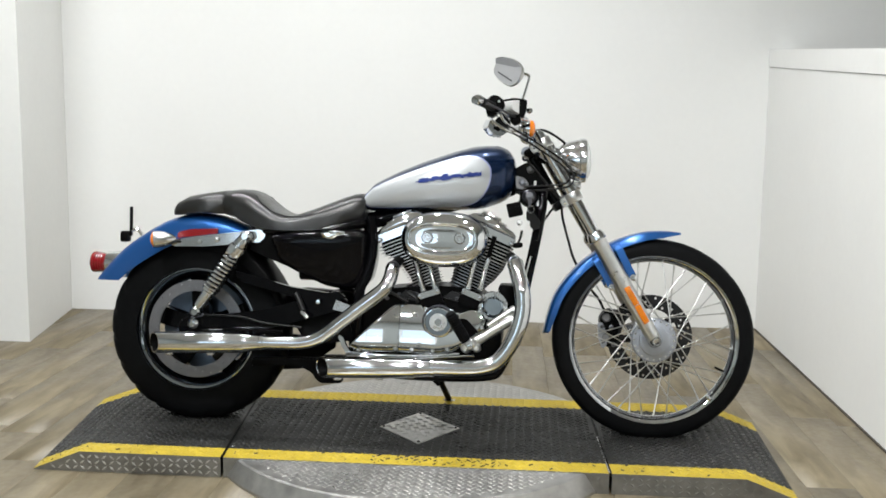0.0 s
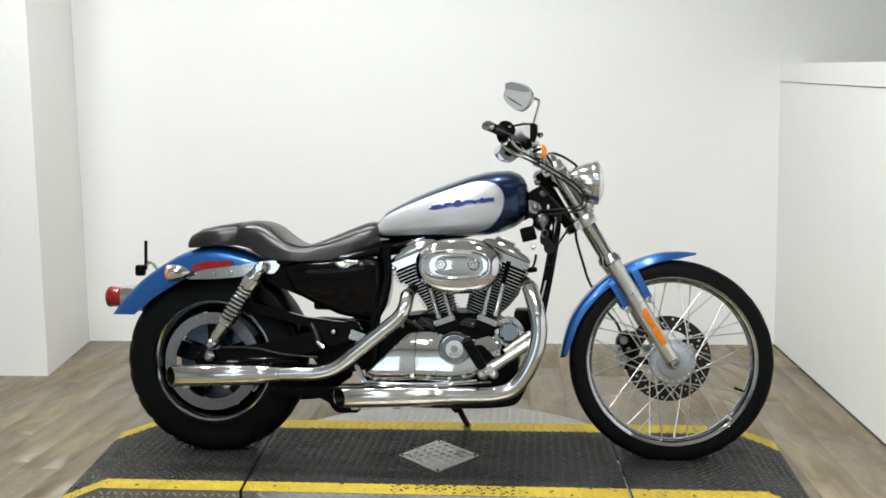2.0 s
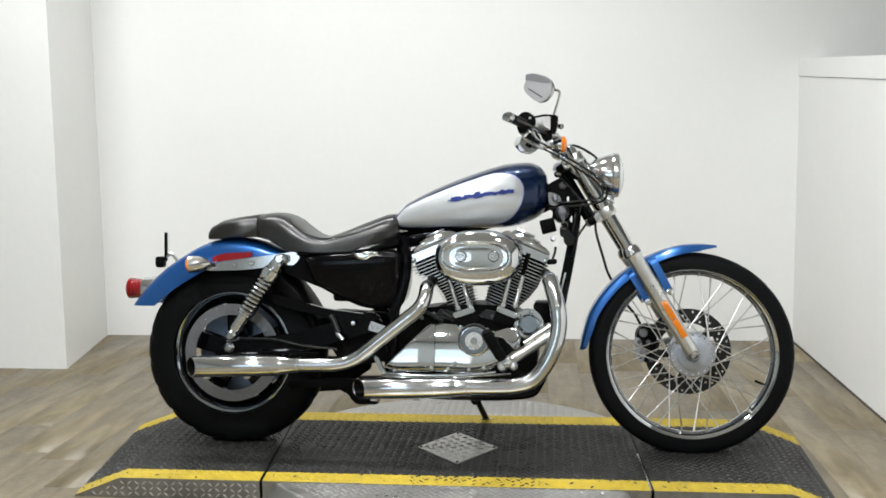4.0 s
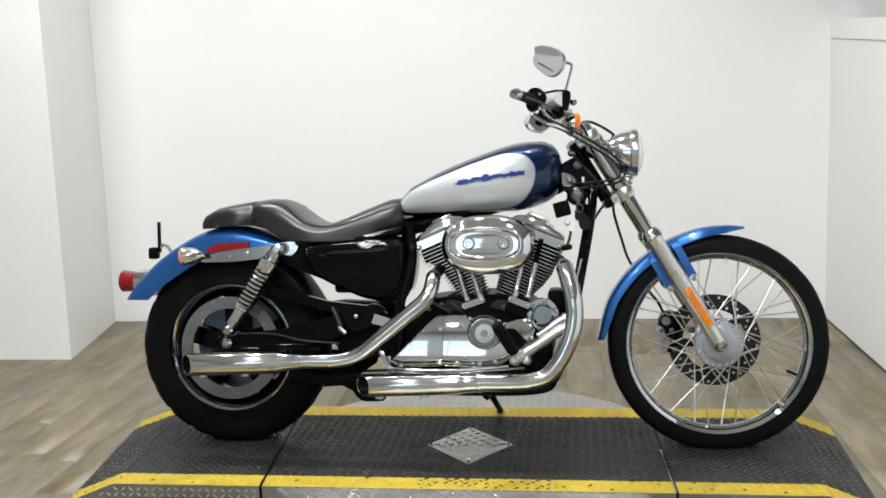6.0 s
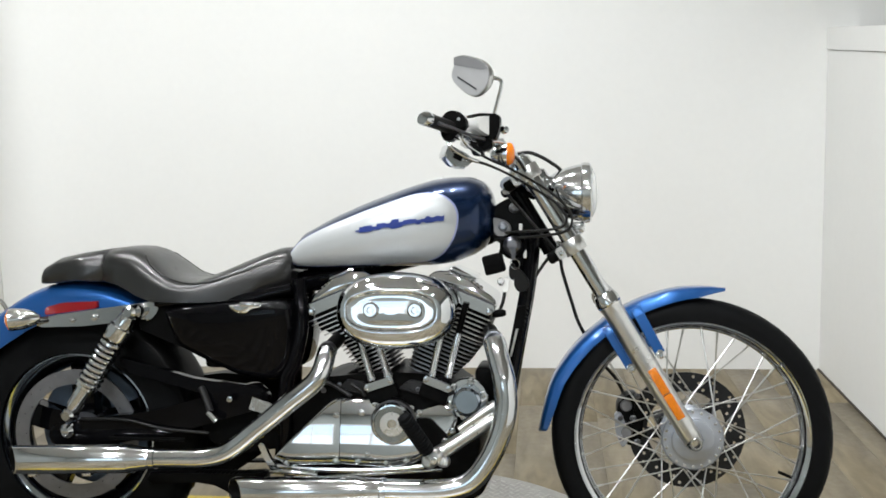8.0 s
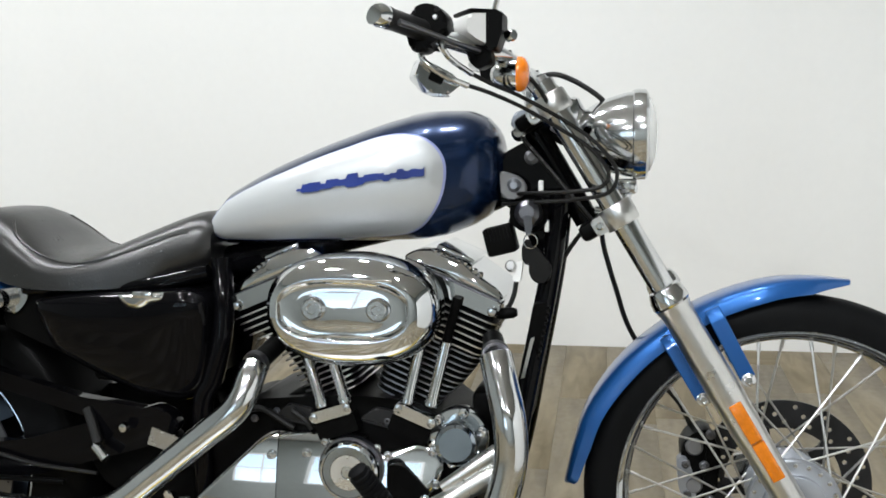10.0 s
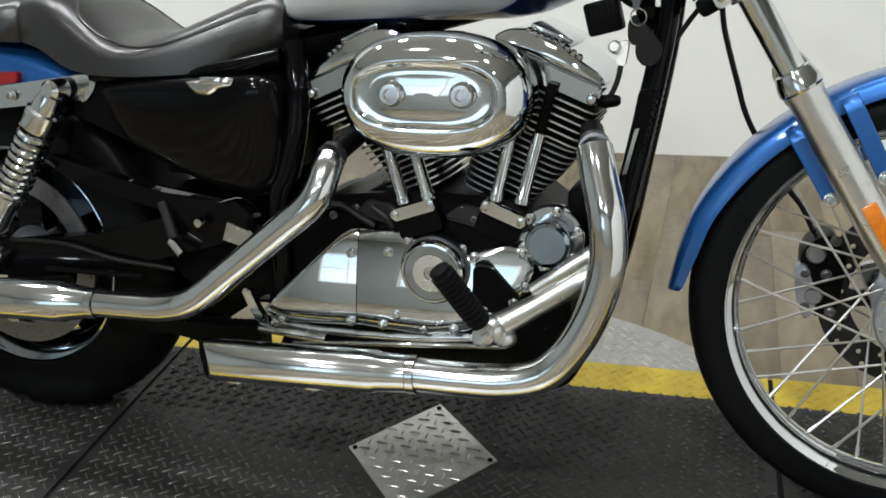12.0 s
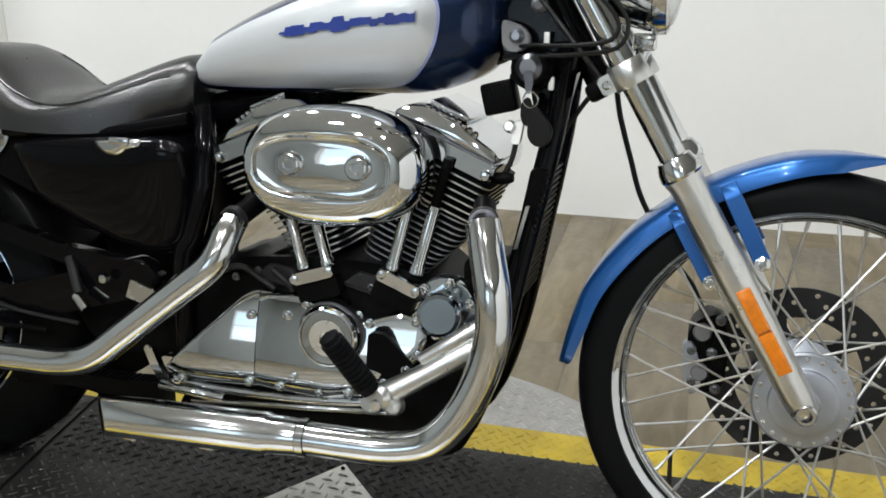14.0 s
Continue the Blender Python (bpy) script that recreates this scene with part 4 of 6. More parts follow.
part("seat_pan", prism(bmesh.new(), [(0.10, 0.705), (0.16, 0.672), (0.24, 0.66), (0.44, 0.665), (0.52, 0.68), (0.52, 0.69), (0.3, 0.69), (0.12, 0.715)], -0.11, 0.11, 0.004), SATIN_BLACK, seat)

# rear fender, its struts and lamps
fender = sub("rear_fender", label="pearl blue rear mudguard")
RF = [(-0.442, 0.43, 0.08, 0.05), (-0.419, 0.478, 0.084, 0.06), (-0.387, 0.521, 0.088, 0.075), (-0.323, 0.589, 0.091, 0.085), (-0.247, 0.645, 0.093, 0.09), (-0.160, 0.694, 0.094, 0.092), (-0.071, 0.717, 0.094, 0.092), (0.02, 0.712, 0.094, 0.085), (0.11, 0.682, 0.094, 0.05), (0.16, 0.652, 0.094, 0.02)]
guard = fender_mesh(RF, ring=14)
cut = bmesh.ops.bisect_plane(guard, geom=guard.verts[:] + guard.edges[:] + guard.faces[:], plane_co=(0, 0, 0.478), plane_no=(0, 0, -1), clear_outer=True)
bmesh.ops.edgeloop_fill(guard, edges=[e for e in cut["geom_cut"] if isinstance(e, bmesh.types.BMEdge)])
part("fender", guard, BLUE, fender)
part("inner_fender", fender_mesh([(-0.02, 0.69, 0.09, 0.09), (0.07, 0.662, 0.09, 0.09), (0.145, 0.603, 0.09, 0.07), (0.203, 0.54, 0.09, 0.05), (0.246, 0.47, 0.09, 0.03), (0.275, 0.39, 0.09, 0.02)], ring=14), SATIN_BLACK, fender, "black inner mudguard")
for side in (-1, 1):
    strut = prism(bmesh.new(), rounded([(-0.12, 0.603), (-0.125, 0.622), (-0.06, 0.636), (0.19, 0.669), (0.212, 0.660), (0.205, 0.64), (0.18, 0.616), (0.165, 0.63), (0.12, 0.632), (0.08, 0.614), (0.0, 0.606)], 0.012), 0.112 * side - 0.006 * side, 0.112 * side + 0.014 * side, 0.004)
    strut_ob = part("strut", strut, CHROME, fender, "chrome mudguard strut")
    for x, z, r in ((0.135, 0.643, 0.013), (0.04, 0.63, 0.007), (-0.02, 0.622, 0.005)):
        bolt(strut_ob, x, side * 0.128 if side < 0 else 0.134, z, r, CHROME, 0.01)
    sig = part("turn_signal", lathe(bmesh.new(), [(0, 0.075), (0.008, 0.073), (0.018, 0.06), (0.026, 0.035), (0.0285, 0.012), (0.0285, 0.0), (0.0, 0.0)], (-0.168, side * 0.165, 0.626), (1, -0.3 * side, 0.05), 28), CHROME, fender, "chrome turn signal with amber lens")
    part("lens", lathe(bmesh.new(), [(0, 0.011), (0.015, 0.009), (0.026, 0.002), (0.028, 0.0), (0.028, -0.004), (0, -0.004)], (-0.1685, side * 0.1652, 0.626), (-1, 0.3 * side, -0.05), 28), ORANGE, sig, "amber lens")
    part("stem", rod(bmesh.new(), (-0.115, side * 0.16, 0.625), (-0.09, side * 0.12, 0.622), 0.009, 12), CHROME, sig)
    bm = bmesh.new()
    pts = [(-0.108, 0.632), (0.035, 0.650), (0.035, 0.668), (-0.06, 0.664), (-0.105, 0.652)]
    prism(bm, rounded(pts, 0.004), side * 0.080, side * 0.1055, 0.003)
    part("reflector", bm, RED, fender, "red side reflector")
tail = part("tail_lamp", lathe(bmesh.new(), [(0, 0.068), (0.030, 0.067), (0.0365, 0.062), (0.0375, 0.055), (0.0352, 0.052), (0.0365, 0.046), (0.0345, 0.043), (0.0358, 0.037), (0.0338, 0.034), (0.035, 0.028), (0.033, 0.025), (0.0345, 0.016), (0.034, 0.008), (0, 0.008)], (-0.390, 0, 0.534), (-1, 0, 0.03), 32), RED, fender, "red tail lamp")
part("lamp_base", lathe(bmesh.new(), [(0, 0.012), (0.036, 0.012), (0.0395, 0.008), (0.041, -0.012), (0.044, -0.03), (0.044, -0.05), (0, -0.05)], (-0.390, 0, 0.534), (-1, 0, 0.03), 32), CHROME, tail, "chrome lamp base")
bracket = part("plate_bracket", box(bmesh.new(), -0.320, -0.314, -0.010, 0.010, 0.632, 0.736, 0.002), SATIN_BLACK, fender, "black number plate bracket")
part("bracket_arm", tube(bmesh.new(), [(-0.318, 0, 0.65), (-0.295, 0, 0.658), (-0.272, 0, 0.63)], 0.006, 8), CHROME, bracket)
part("plate_lamp", box(bmesh.new(), -0.352, -0.322, -0.02, 0.02, 0.610, 0.650, 0.008), SATIN_BLACK, bracket)

# rear shocks
for side in (-1, 1):
    shock = sub("shock_absorber", label="chrome rear shock absorber with coil spring")
    a, b = Vector((0.150, side * 0.155, 0.645)), Vector((-0.020, side * 0.155, 0.385))
    d = (b - a).normalized()
    L = (b - a).length
    part("top_cover", lathe(bmesh.new(), [(0, 0.008), (0.019, 0.010), (0.024, 0.028), (0.0245, 0.04), (0.0305, 0.043), (0.031, 0.072), (0.029, 0.078), (0, 0.078)], a, d, 28), CHROME, shock)
    part("body", lathe(bmesh.new(), [(0.014, 0.05), (0.014, L * 0.70), (0.028, L * 0.70), (0.028, L * 0.725), (0.021, L * 0.74), (0.019, L - 0.025), (0.012, L - 0.01), (0, L - 0.01)], a, d, 24), CHROME, shock)
    sideways = d.orthogonal().normalized()
    other = d.cross(sideways)
    turns = 9
    pts = []
    for i in range(turns * 14 + 1):
        t = i / (turns * 14)
        ang = 2 * math.pi * turns * t
        pts.append(a + d * (0.08 + (L * 0.70 - 0.083) * t) + 0.0255 * (math.cos(ang) * sideways + math.sin(ang) * other))
    part("spring", tube(bmesh.new(), pts, 0.0056, 8, 1), CHROME, shock)
    for p in (a, b):
        part("eye", lathe(bmesh.new(), [(0, 0.02), (0.011, 0.02), (0.0175, 0.012), (0.0175, -0.02), (0, -0.02)], p, (0, side, 0), 20), CHROME, shock)
    part("axle_nut", lathe(bmesh.new(), [(0, 0.018), (0.01, 0.017), (0.018, 0.008), (0.019, -0.015), (0, -0.015)], (-0.030, side * 0.145, 0.343), (0, side, 0), 20), CHROME, shock)

# side cover and oil tank
cover = sub("oil_tank", label="gloss black oil tank side cover")
OT = rounded([(0.225, 0.650), (0.30, 0.662), (0.53, 0.675), (0.562, 0.66), (0.557, 0.55), (0.542, 0.49), (0.50, 0.470), (0.42, 0.482), (0.33, 0.522), (0.26, 0.56)], 0.022)
cxy = (0.43, 0.58)
def shrink(outline, s, c=cxy): return [(c[0] + (x - c[0]) * s, c[1] + (z - c[1]) * s) for x, z in outline]
plate = domed(bmesh.new(), [(OT, -0.06), (OT, -0.122), (shrink(OT, 0.992), -0.131), (shrink(OT, 0.97), -0.138), (shrink(OT, 0.93), -0.144), (shrink(OT, 0.87), -0.1485), (shrink(OT, 0.78), -0.152), (shrink(OT, 0.64), -0.1548), (shrink(OT, 0.45), -0.157), (shrink(OT, 0.2), -0.158)])
for v in plate.verts:
    v.co.y -= 0.15 * (v.co.z - 0.58)
part("cover_shell", plate, BLACK, cover, angle=1.0)
part("cover_shell", domed(bmesh.new(), [(OT, 0.06), (OT, 0.125), (shrink(OT, 0.94), 0.150), (shrink(OT, 0.3), 0.157)]), BLACK, cover, angle=1.0)
CP = rounded([(0.403, 0.664), (0.486, 0.671), (0.490, 0.659), (0.465, 0.652), (0.448, 0.641), (0.424, 0.643), (0.408, 0.654)], 0.006)
part("oil_cap", domed(bmesh.new(), [(CP, -0.13), (CP, -0.158), (shrink(CP, 0.93, (0.43, 0.66)), -0.163), (shrink(CP, 0.5, (0.43, 0.66)), -0.166)]), CHROME, cover, "chrome oil cap", angle=1.2)
part("cap_hinge", box(bmesh.new(), 0.435, 0.472, -0.168, -0.155, 0.660, 0.672, 0.003), CHROME, cover)

# engine
engine = sub("engine", label="chrome and black air-cooled V-twin engine")
CRANK = Vector((0.82, 0, 0.30))
part("crankcase", prism(bmesh.new(), rounded([(0.50, 0.24), (0.50, 0.32), (0.57, 0.42), (0.605, 0.478), (0.70, 0.488), (0.80, 0.495), (0.92, 0.49), (1.0, 0.43), (1.02, 0.30), (0.97, 0.22), (0.80, 0.19), (0.58, 0.19)], 0.03), -0.11, 0.12, 0.01), SATIN_BLACK, engine, "black crankcase")
part("primary_cover", prism(bmesh.new(), rounded([(0.48, 0.24), (0.50, 0.36), (0.60, 0.42), (0.90, 0.42), (1.0, 0.34), (0.97, 0.22), (0.80, 0.18), (0.55, 0.18)], 0.05), 0.12, 0.19, 0.015), SATIN_BLACK, engine)
for sgn, name in ((-1, "rear_cylinder"), (1, "front_cylinder")):
    axis = Vector((sgn * math.sin(radians(22.5)), 0, math.cos(radians(22.5))))
    across = Vector((math.cos(radians(22.5)), 0, -sgn * math.sin(radians(22.5))))
    M = Matrix((( across.x, 0, axis.x, CRANK.x), (across.y, 1, axis.y, 0), (across.z, 0, axis.z, CRANK.z), (0, 0, 0, 1)))
    cyl = sub(name, label="finned black cylinder with polished fin edges")
    bm = lathe(bmesh.new(), [(0, 0.13), (0.036, 0.13), (0.036, 0.39), (0, 0.39)], (0, 0, 0), (0, 0, 1), 28)
    bmesh.ops.transform(bm, matrix=M, verts=bm.verts)
    part("barrel", bm, SATIN_BLACK, cyl)
    core = []
    v = 0.195
    k = 0
    while v < 0.388:
        head = v > 0.318
        hw = float(np.interp(v, [0.16, 0.22, 0.30, 0.33, 0.39], [0.060, 0.068, 0.084, 0.090, 0.094]))
        if sgn < 0:
            ow = float(np.interp(v, [0.19, 0.25, 0.295, 0.325, 0.35, 0.38], [0.034, 0.040, 0.052, 0.067, 0.088, 0.096]))
        else:
            ow = float(np.interp(v, [0.20, 0.23, 0.257, 0.30, 0.34, 0.39], [0.045, 0.056, 0.070, 0.083, 0.084, 0.088]))
        left, right = (-ow, hw) if sgn < 0 else (-hw, ow)
        core.append([M @ Vector((x, y, v)) for x, y in rounded([(left + 0.012, -0.078), (right - 0.012, -0.078), (right - 0.012, 0.078), (left + 0.012, 0.078)], 0.02, 4)])
        hd = 0.098 if head else 0.088
        bm = bmesh.new()
        outline = rounded([(left, -hd), (right, -hd), (right, hd), (left, hd)], 0.018 if head else 0.03, 5)
        lo = [bm.verts.new((x, y, v)) for x, y in outline]
        hi = [bm.verts.new((x, y, v + 0.0028)) for x, y in outline]
        ring_faces(bm, lo, hi)
        for f in bm.faces:
            f.material_index = 1
        bm.faces.new(lo)
        bm.faces.new(hi)
        bmesh.ops.transform(bm, matrix=M, verts=bm.verts)
        part("fin", bm, [SATIN_BLACK, ALUMINIUM if head or sgn < 0 else CAST], cyl)
        v += 0.0105 if not head else 0.0115
        k += 1
    part("cylinder_wall", loft(bmesh.new(), core), SATIN_BLACK, cyl)
    bm = bmesh.new()
    box(bm, -0.078, 0.078, -0.085, 0.085, 0.345, 0.392, 0.006)
    bmesh.ops.transform(bm, matrix=M, verts=bm.verts)
    part("head", bm, SATIN_BLACK, cyl)
    # rocker box: lower tier, upper tier with a step, and its lid
    base = [(-0.083, 0.391), (0.102, 0.391), (0.102, 0.419), (-0.082, 0.419)]
    outl = [(-0.080, 0.4205), (0.099, 0.4205), (0.099, 0.428), (0.086, 0.442), (0.05, 0.456), (0.008, 0.456), (-0.02, 0.446), (-0.066, 0.437), (-0.078, 0.428)]
    flip = -1 if sgn > 0 else 1
    R0, R = rounded([(a * flip, b) for a, b in base], 0.007), rounded([(a * flip, b) for a, b in outl], 0.007)
    bm = prism(bmesh.new(), R0, -0.102, 0.095, 0.0035, 2)
    bmesh.ops.transform(bm, matrix=M, verts=bm.verts)
    part("rocker_base", bm, POLISHED, cyl, "chrome lower rocker housing", angle=0.5)
    mid = (0.0, 0.436)
    bm = domed(bmesh.new(), [(R, 0.09), (R, -0.082), (shrink(R, 0.985, mid), -0.0895), (shrink(R, 0.955, mid), -0.0932), (shrink(R, 0.8, mid), -0.0958), (shrink(R, 0.55, mid), -0.098), (shrink(R, 0.25, mid), -0.0992), (shrink(R, 0.05, mid), -0.0995)])
    for v in bm.verts:
        if v.co.y < -0.05:
            v.co.y += max(0.0, v.co.z - 0.425) * 0.2
    bmesh.ops.transform(bm, matrix=M, verts=bm.verts)
    part("rocker_box", bm, POLISHED, cyl, "chrome rocker box", angle=0.7)
    bm = box(bmesh.new(), *sorted((-0.077 * flip, 0.096 * flip)), -0.092, -0.06, 0.4185, 0.421)
    bmesh.ops.transform(bm, matrix=M, verts=bm.verts)
    part("gasket", bm, DARK_STEEL, cyl)
    bm = box(bmesh.new(), *sorted((-0.01 * flip, 0.058 * flip)), -0.07, 0.075, 0.453, 0.463, 0.004)
    bmesh.ops.transform(bm, matrix=M, verts=bm.verts)
    part("rocker_lid", bm, POLISHED, cyl)
    for i in range(9):
        bm = lathe(bmesh.new(), [(0, 0.009), (0.004, 0.009), (0.0052, 0.006), (0.0052, 0)], ((-0.03 + 0.0105 * i) * flip, -0.083, 0.4475 if i > 2 else 0.441 + 0.0022 * i), (0, -0.35, 1), 8)
        bmesh.ops.transform(bm, matrix=M, verts=bm.verts)
        part("ridge", bm, CHROME, cyl)
    for x, z in ((-0.074 * flip, 0.399), (0.093 * flip, 0.399)):
        bm = lathe(bmesh.new(), [(0, 0.014), (0.006, 0.013), (0.009, 0.008), (0.009, 0)], (x, -0.099, z + 0.002), (0, -1, 0), 12)
        bmesh.ops.transform(bm, matrix=M, verts=bm.verts)
        part("bolt", bm, CHROME, cyl)

part("oil_line", rod(bmesh.new(), (0.964, -0.112, 0.585), (0.985, -0.11, 0.665), 0.008, 12), SATIN_BLACK, engine)
rods = sub("pushrod_tubes", label="chrome pushrod tubes")
for (x0, z0), (x1, z1) in (((0.752, 0.475), (0.700, 0.645)), ((0.793, 0.483), (0.752, 0.62)), ((0.900, 0.488), (0.930, 0.62)), ((0.940, 0.485), (0.966, 0.592))):
    a, b = Vector((x0, -0.118, z0)), Vector((x1, -0.112, z1))
    d = (b - a).normalized()
    L = (b - a).length
    bm = lathe(bmesh.new(), [(0, 0), (0.0115, 0), (0.0115, 0.01), (0.0098, 0.013), (0.0098, L), (0, L)], a, d, 20)
    part("pushrod_tube", bm, CHROME, rods)
for x0, z0, x1, z1 in ((0.737, 0.461, 0.806, 0.484), (0.884, 0.487, 0.950, 0.461)):
    d = Vector((x1 - x0, 0, z1 - z0))
    n = Vector((-d.z, 0, d.x)).normalized()
    for name, lo, hi, mat, y0, y1 in (("tappet_cover", -0.013, 0.006, CHROME, -0.138, -0.09), ("tappet_block", -0.045, -0.013, SATIN_BLACK, -0.132, -0.085)):
        pts = [(x0 + n.x * lo, z0 + n.z * lo), (x1 + n.x * lo, z1 + n.z * lo), (x1 + n.x * hi, z1 + n.z * hi), (x0 + n.x * hi, z0 + n.z * hi)]
        ob = part(name, prism(bmesh.new(), rounded(pts, 0.004), y0, y1, 0.003), mat, rods)
    for f in (0.08, 0.92):
        bolt(rods, x0 + d.x * f, -0.138, z0 + d.z * f - 0.003, 0.0055, CHROME, 0.005)

# air cleaner
cleaner = sub("air_cleaner", label="oval chrome air cleaner cover")
AX, AZ = 0.823, 0.651
O1 = oval(AX, AZ, 0.144, 0.0915, 2.35, 72)
O2 = oval(AX - 0.006, AZ + 0.002, 0.104, 0.0435, 2.8, 72)
mix = lambda s: [(a[0] * (1 - s) + b[0] * s, a[1] * (1 - s) + b[1] * s) for a, b in zip(O1, O2)]
cc = (AX, AZ)
part("cover", domed(bmesh.new(), [(shrink(O1, 0.9, cc), -0.125), (shrink(O1, 0.985, cc), -0.125), (O1, -0.130), (O1, -0.165), (shrink(O1, 0.985, cc), -0.18), (shrink(O1, 0.95, cc), -0.192), (shrink(O1, 0.88, cc), -0.2025), (mix(0.55), -0.2095), (mix(0.8), -0.212), (mix(0.9), -0.2125), (mix(0.94), -0.211), (mix(1.0), -0.203), (shrink(O2, 0.93, (AX - 0.006, AZ)), -0.2015), (shrink(O2, 0.7, (AX - 0.006, AZ)), -0.2034), (shrink(O2, 0.4, (AX - 0.006, AZ)), -0.2046), (shrink(O2, 0.15, (AX - 0.006, AZ)), -0.205)]), POLISHED, cleaner, angle=1.0)
part("backing_plate", domed(bmesh.new(), [(shrink(O1, 0.96, cc), -0.10), (shrink(O1, 0.98, cc), -0.124)]), SATIN_BLACK, cleaner)
for x in (0.770, 0.876):
    part("cover_screw", lathe(bmesh.new(), [(0.0, 0.009), (0.007, 0.009), (0.0085, 0.013), (0.0145, 0.013), (0.0185, 0.008), (0.0195, 0.0)], (x, -0.2040, 0.6555), (0, -1, 0), 24), CHROME, cleaner)
for z in (0.702, 0.612):
    part("rib", tube(bmesh.new(), [(0.735, -0.2065, z), (0.80, -0.2105, z + 0.001), (0.90, -0.2105, z)], 0.0022, 6, 4), CHROME, cleaner)
tip = Matrix.Translation((AX, -0.16, AZ)) @ Matrix.Rotation(radians(-1.8), 4, "X") @ Matrix.Translation((-AX, 0.16, -AZ))
for ob in cleaner.children:
    ob.matrix_basis = tip
part("intake", rod(bmesh.new(), (0.82, 0.0, 0.62), (0.82, -0.125, 0.64), 0.04, 24), SATIN_BLACK, cleaner)

# cam cover, sprocket cover, timer cover
cases = sub("gearcase", label="polished chrome gearcase covers")


def cover_mesh(top, low, x0, x1, y0, y1, bulge, zc=0.27, reach=0.165, nx=22, nz=22, sweep=0.0):
    """A case cover that bulges out over its height; top, low: its edges as (x, z) points; its rim rolls back."""
    def edge(x, pts): return float(np.interp(x, [p[0] for p in pts], [p[1] for p in pts]))
    bm = bmesh.new()
    grid = []
    for i in range(nx + 1):
        x = x0 + (x1 - x0) * i / nx
        column = []
        for k in range(nz + 1):
            t = 0.5 - 0.5 * math.cos(math.pi * k / nz)
            z = edge(x, low) + (edge(x, top) - edge(x, low)) * t
            rim = min(t * (edge(x, top) - edge(x, low)), (1 - t) * (edge(x, top) - edge(x, low))) / 0.006
            roll = 0.0 if rim >= 1 else 0.005 * (1 - math.sqrt(max(0.0, 1 - (1 - rim) ** 2)))
            under = max(0.0, 1 - t * (edge(x, top) - edge(x, low)) / 0.03)
            roll += 0.013 * under * under
            across = (2 * x - x0 - x1) / (x1 - x0)
            column.append(bm.verts.new((x, y1 - bulge * (1 - ((z - zc) / reach) ** 2) - sweep * (1 - across * across) + roll, z)))
        grid.append(column)
    for a, b in zip(grid, grid[1:]):
        ring_faces(bm, a, b, closed=False)
    border = [c[0] for c in grid] + grid[-1][1:] + [c[-1] for c in grid[-2::-1]] + grid[0][-2:0:-1]
    back = [bm.verts.new((v.co.x, y0, v.co.z)) for v in border]
    ring_faces(bm, border, back)
    bm.faces.new(back)
    return bm


part("sprocket_cover", cover_mesh([(0.508, 0.288), (0.53, 0.312), (0.642, 0.419), (0.66, 0.430), (0.674, 0.432)], [(0.508, 0.275), (0.54, 0.265), (0.674, 0.268)], 0.508, 0.674, -0.10, -0.118, 0.030, nx=28, sweep=0.004), POLISHED, cases, angle=0.9)
part("cam_cover", cover_mesh([(0.6755, 0.432), (0.75, 0.431), (0.80, 0.420), (0.86, 0.402), (0.925, 0.424), (0.95, 0.412), (0.962, 0.39)], [(0.6755, 0.268), (0.80, 0.264), (0.86, 0.277), (0.92, 0.312), (0.955, 0.35), (0.962, 0.37)], 0.6755, 0.962, -0.10, -0.118, 0.030, nx=34, sweep=0.004), POLISHED, cases, angle=0.9)


def case_y(z): return -0.120 - 0.030 * (1 - ((z - 0.27) / 0.165) ** 2) + 0.013 * max(0.0, (0.296 - z) / 0.03) ** 2


part("cover_recess", domed(bmesh.new(), [(rounded([(0.868, 0.305), (0.872, 0.39), (0.90, 0.39), (0.945, 0.345), (0.93, 0.325)], 0.01), -0.130), (rounded([(0.868, 0.305), (0.872, 0.39), (0.90, 0.39), (0.945, 0.345), (0.93, 0.325)], 0.01), -0.1475)]), SATIN_BLACK, cases)
TX, TZ = 0.808, 0.377
timer = part("timer_cover", lathe(bmesh.new(), [(0.05, -0.01), (0.05, 0.012), (0.047, 0.016), (0.044, 0.0165), (0.043, 0.0145), (0.031, 0.0145), (0.03, 0.016), (0.011, 0.0165), (0.0105, 0.0145), (0.0, 0.0145)], (TX, -0.146, TZ), (0, -1, 0), 48), POLISHED, cases, "round brushed timer cover")
part("timer_disc", lathe(bmesh.new(), [(0.012, 0.017), (0.029, 0.0168), (0.0295, 0.015), (0.012, 0.015)], (TX, -0.146, TZ), (0, -1, 0), 48, closed=True), BRUSHED, timer, "brushed bright centre disc")
part("timer_ring", lathe(bmesh.new(), [(0.049, 0.0), (0.052, 0.004), (0.052, 0.008), (0.0495, 0.0125)], (TX, -0.144, TZ), (0, -1, 0), 48), CHROME, timer)
part("timer_gasket", lathe(bmesh.new(), [(0.0515, -0.012), (0.0555, -0.012), (0.0555, 0.002), (0.0515, 0.002)], (TX, -0.144, TZ), (0, -1, 0), 48, closed=True), DARK_STEEL, timer, "dark joint round the cover")
part("timer_recess", lathe(bmesh.new(), [(0.0305, 0.0148), (0.0425, 0.0148), (0.0425, 0.0156), (0.0305, 0.0156)], (TX, -0.146, TZ), (0, -1, 0), 48, closed=True), DARK_CHROME, timer, "ring of the cover, tinted dark blue for its reflections")
part("timer_screw", lathe(bmesh.new(), [(0, 0.003), (0.004, 0.003), (0.0055, 0)], (TX, -0.1585, TZ), (0, -1, 0), 14), CHROME, timer)
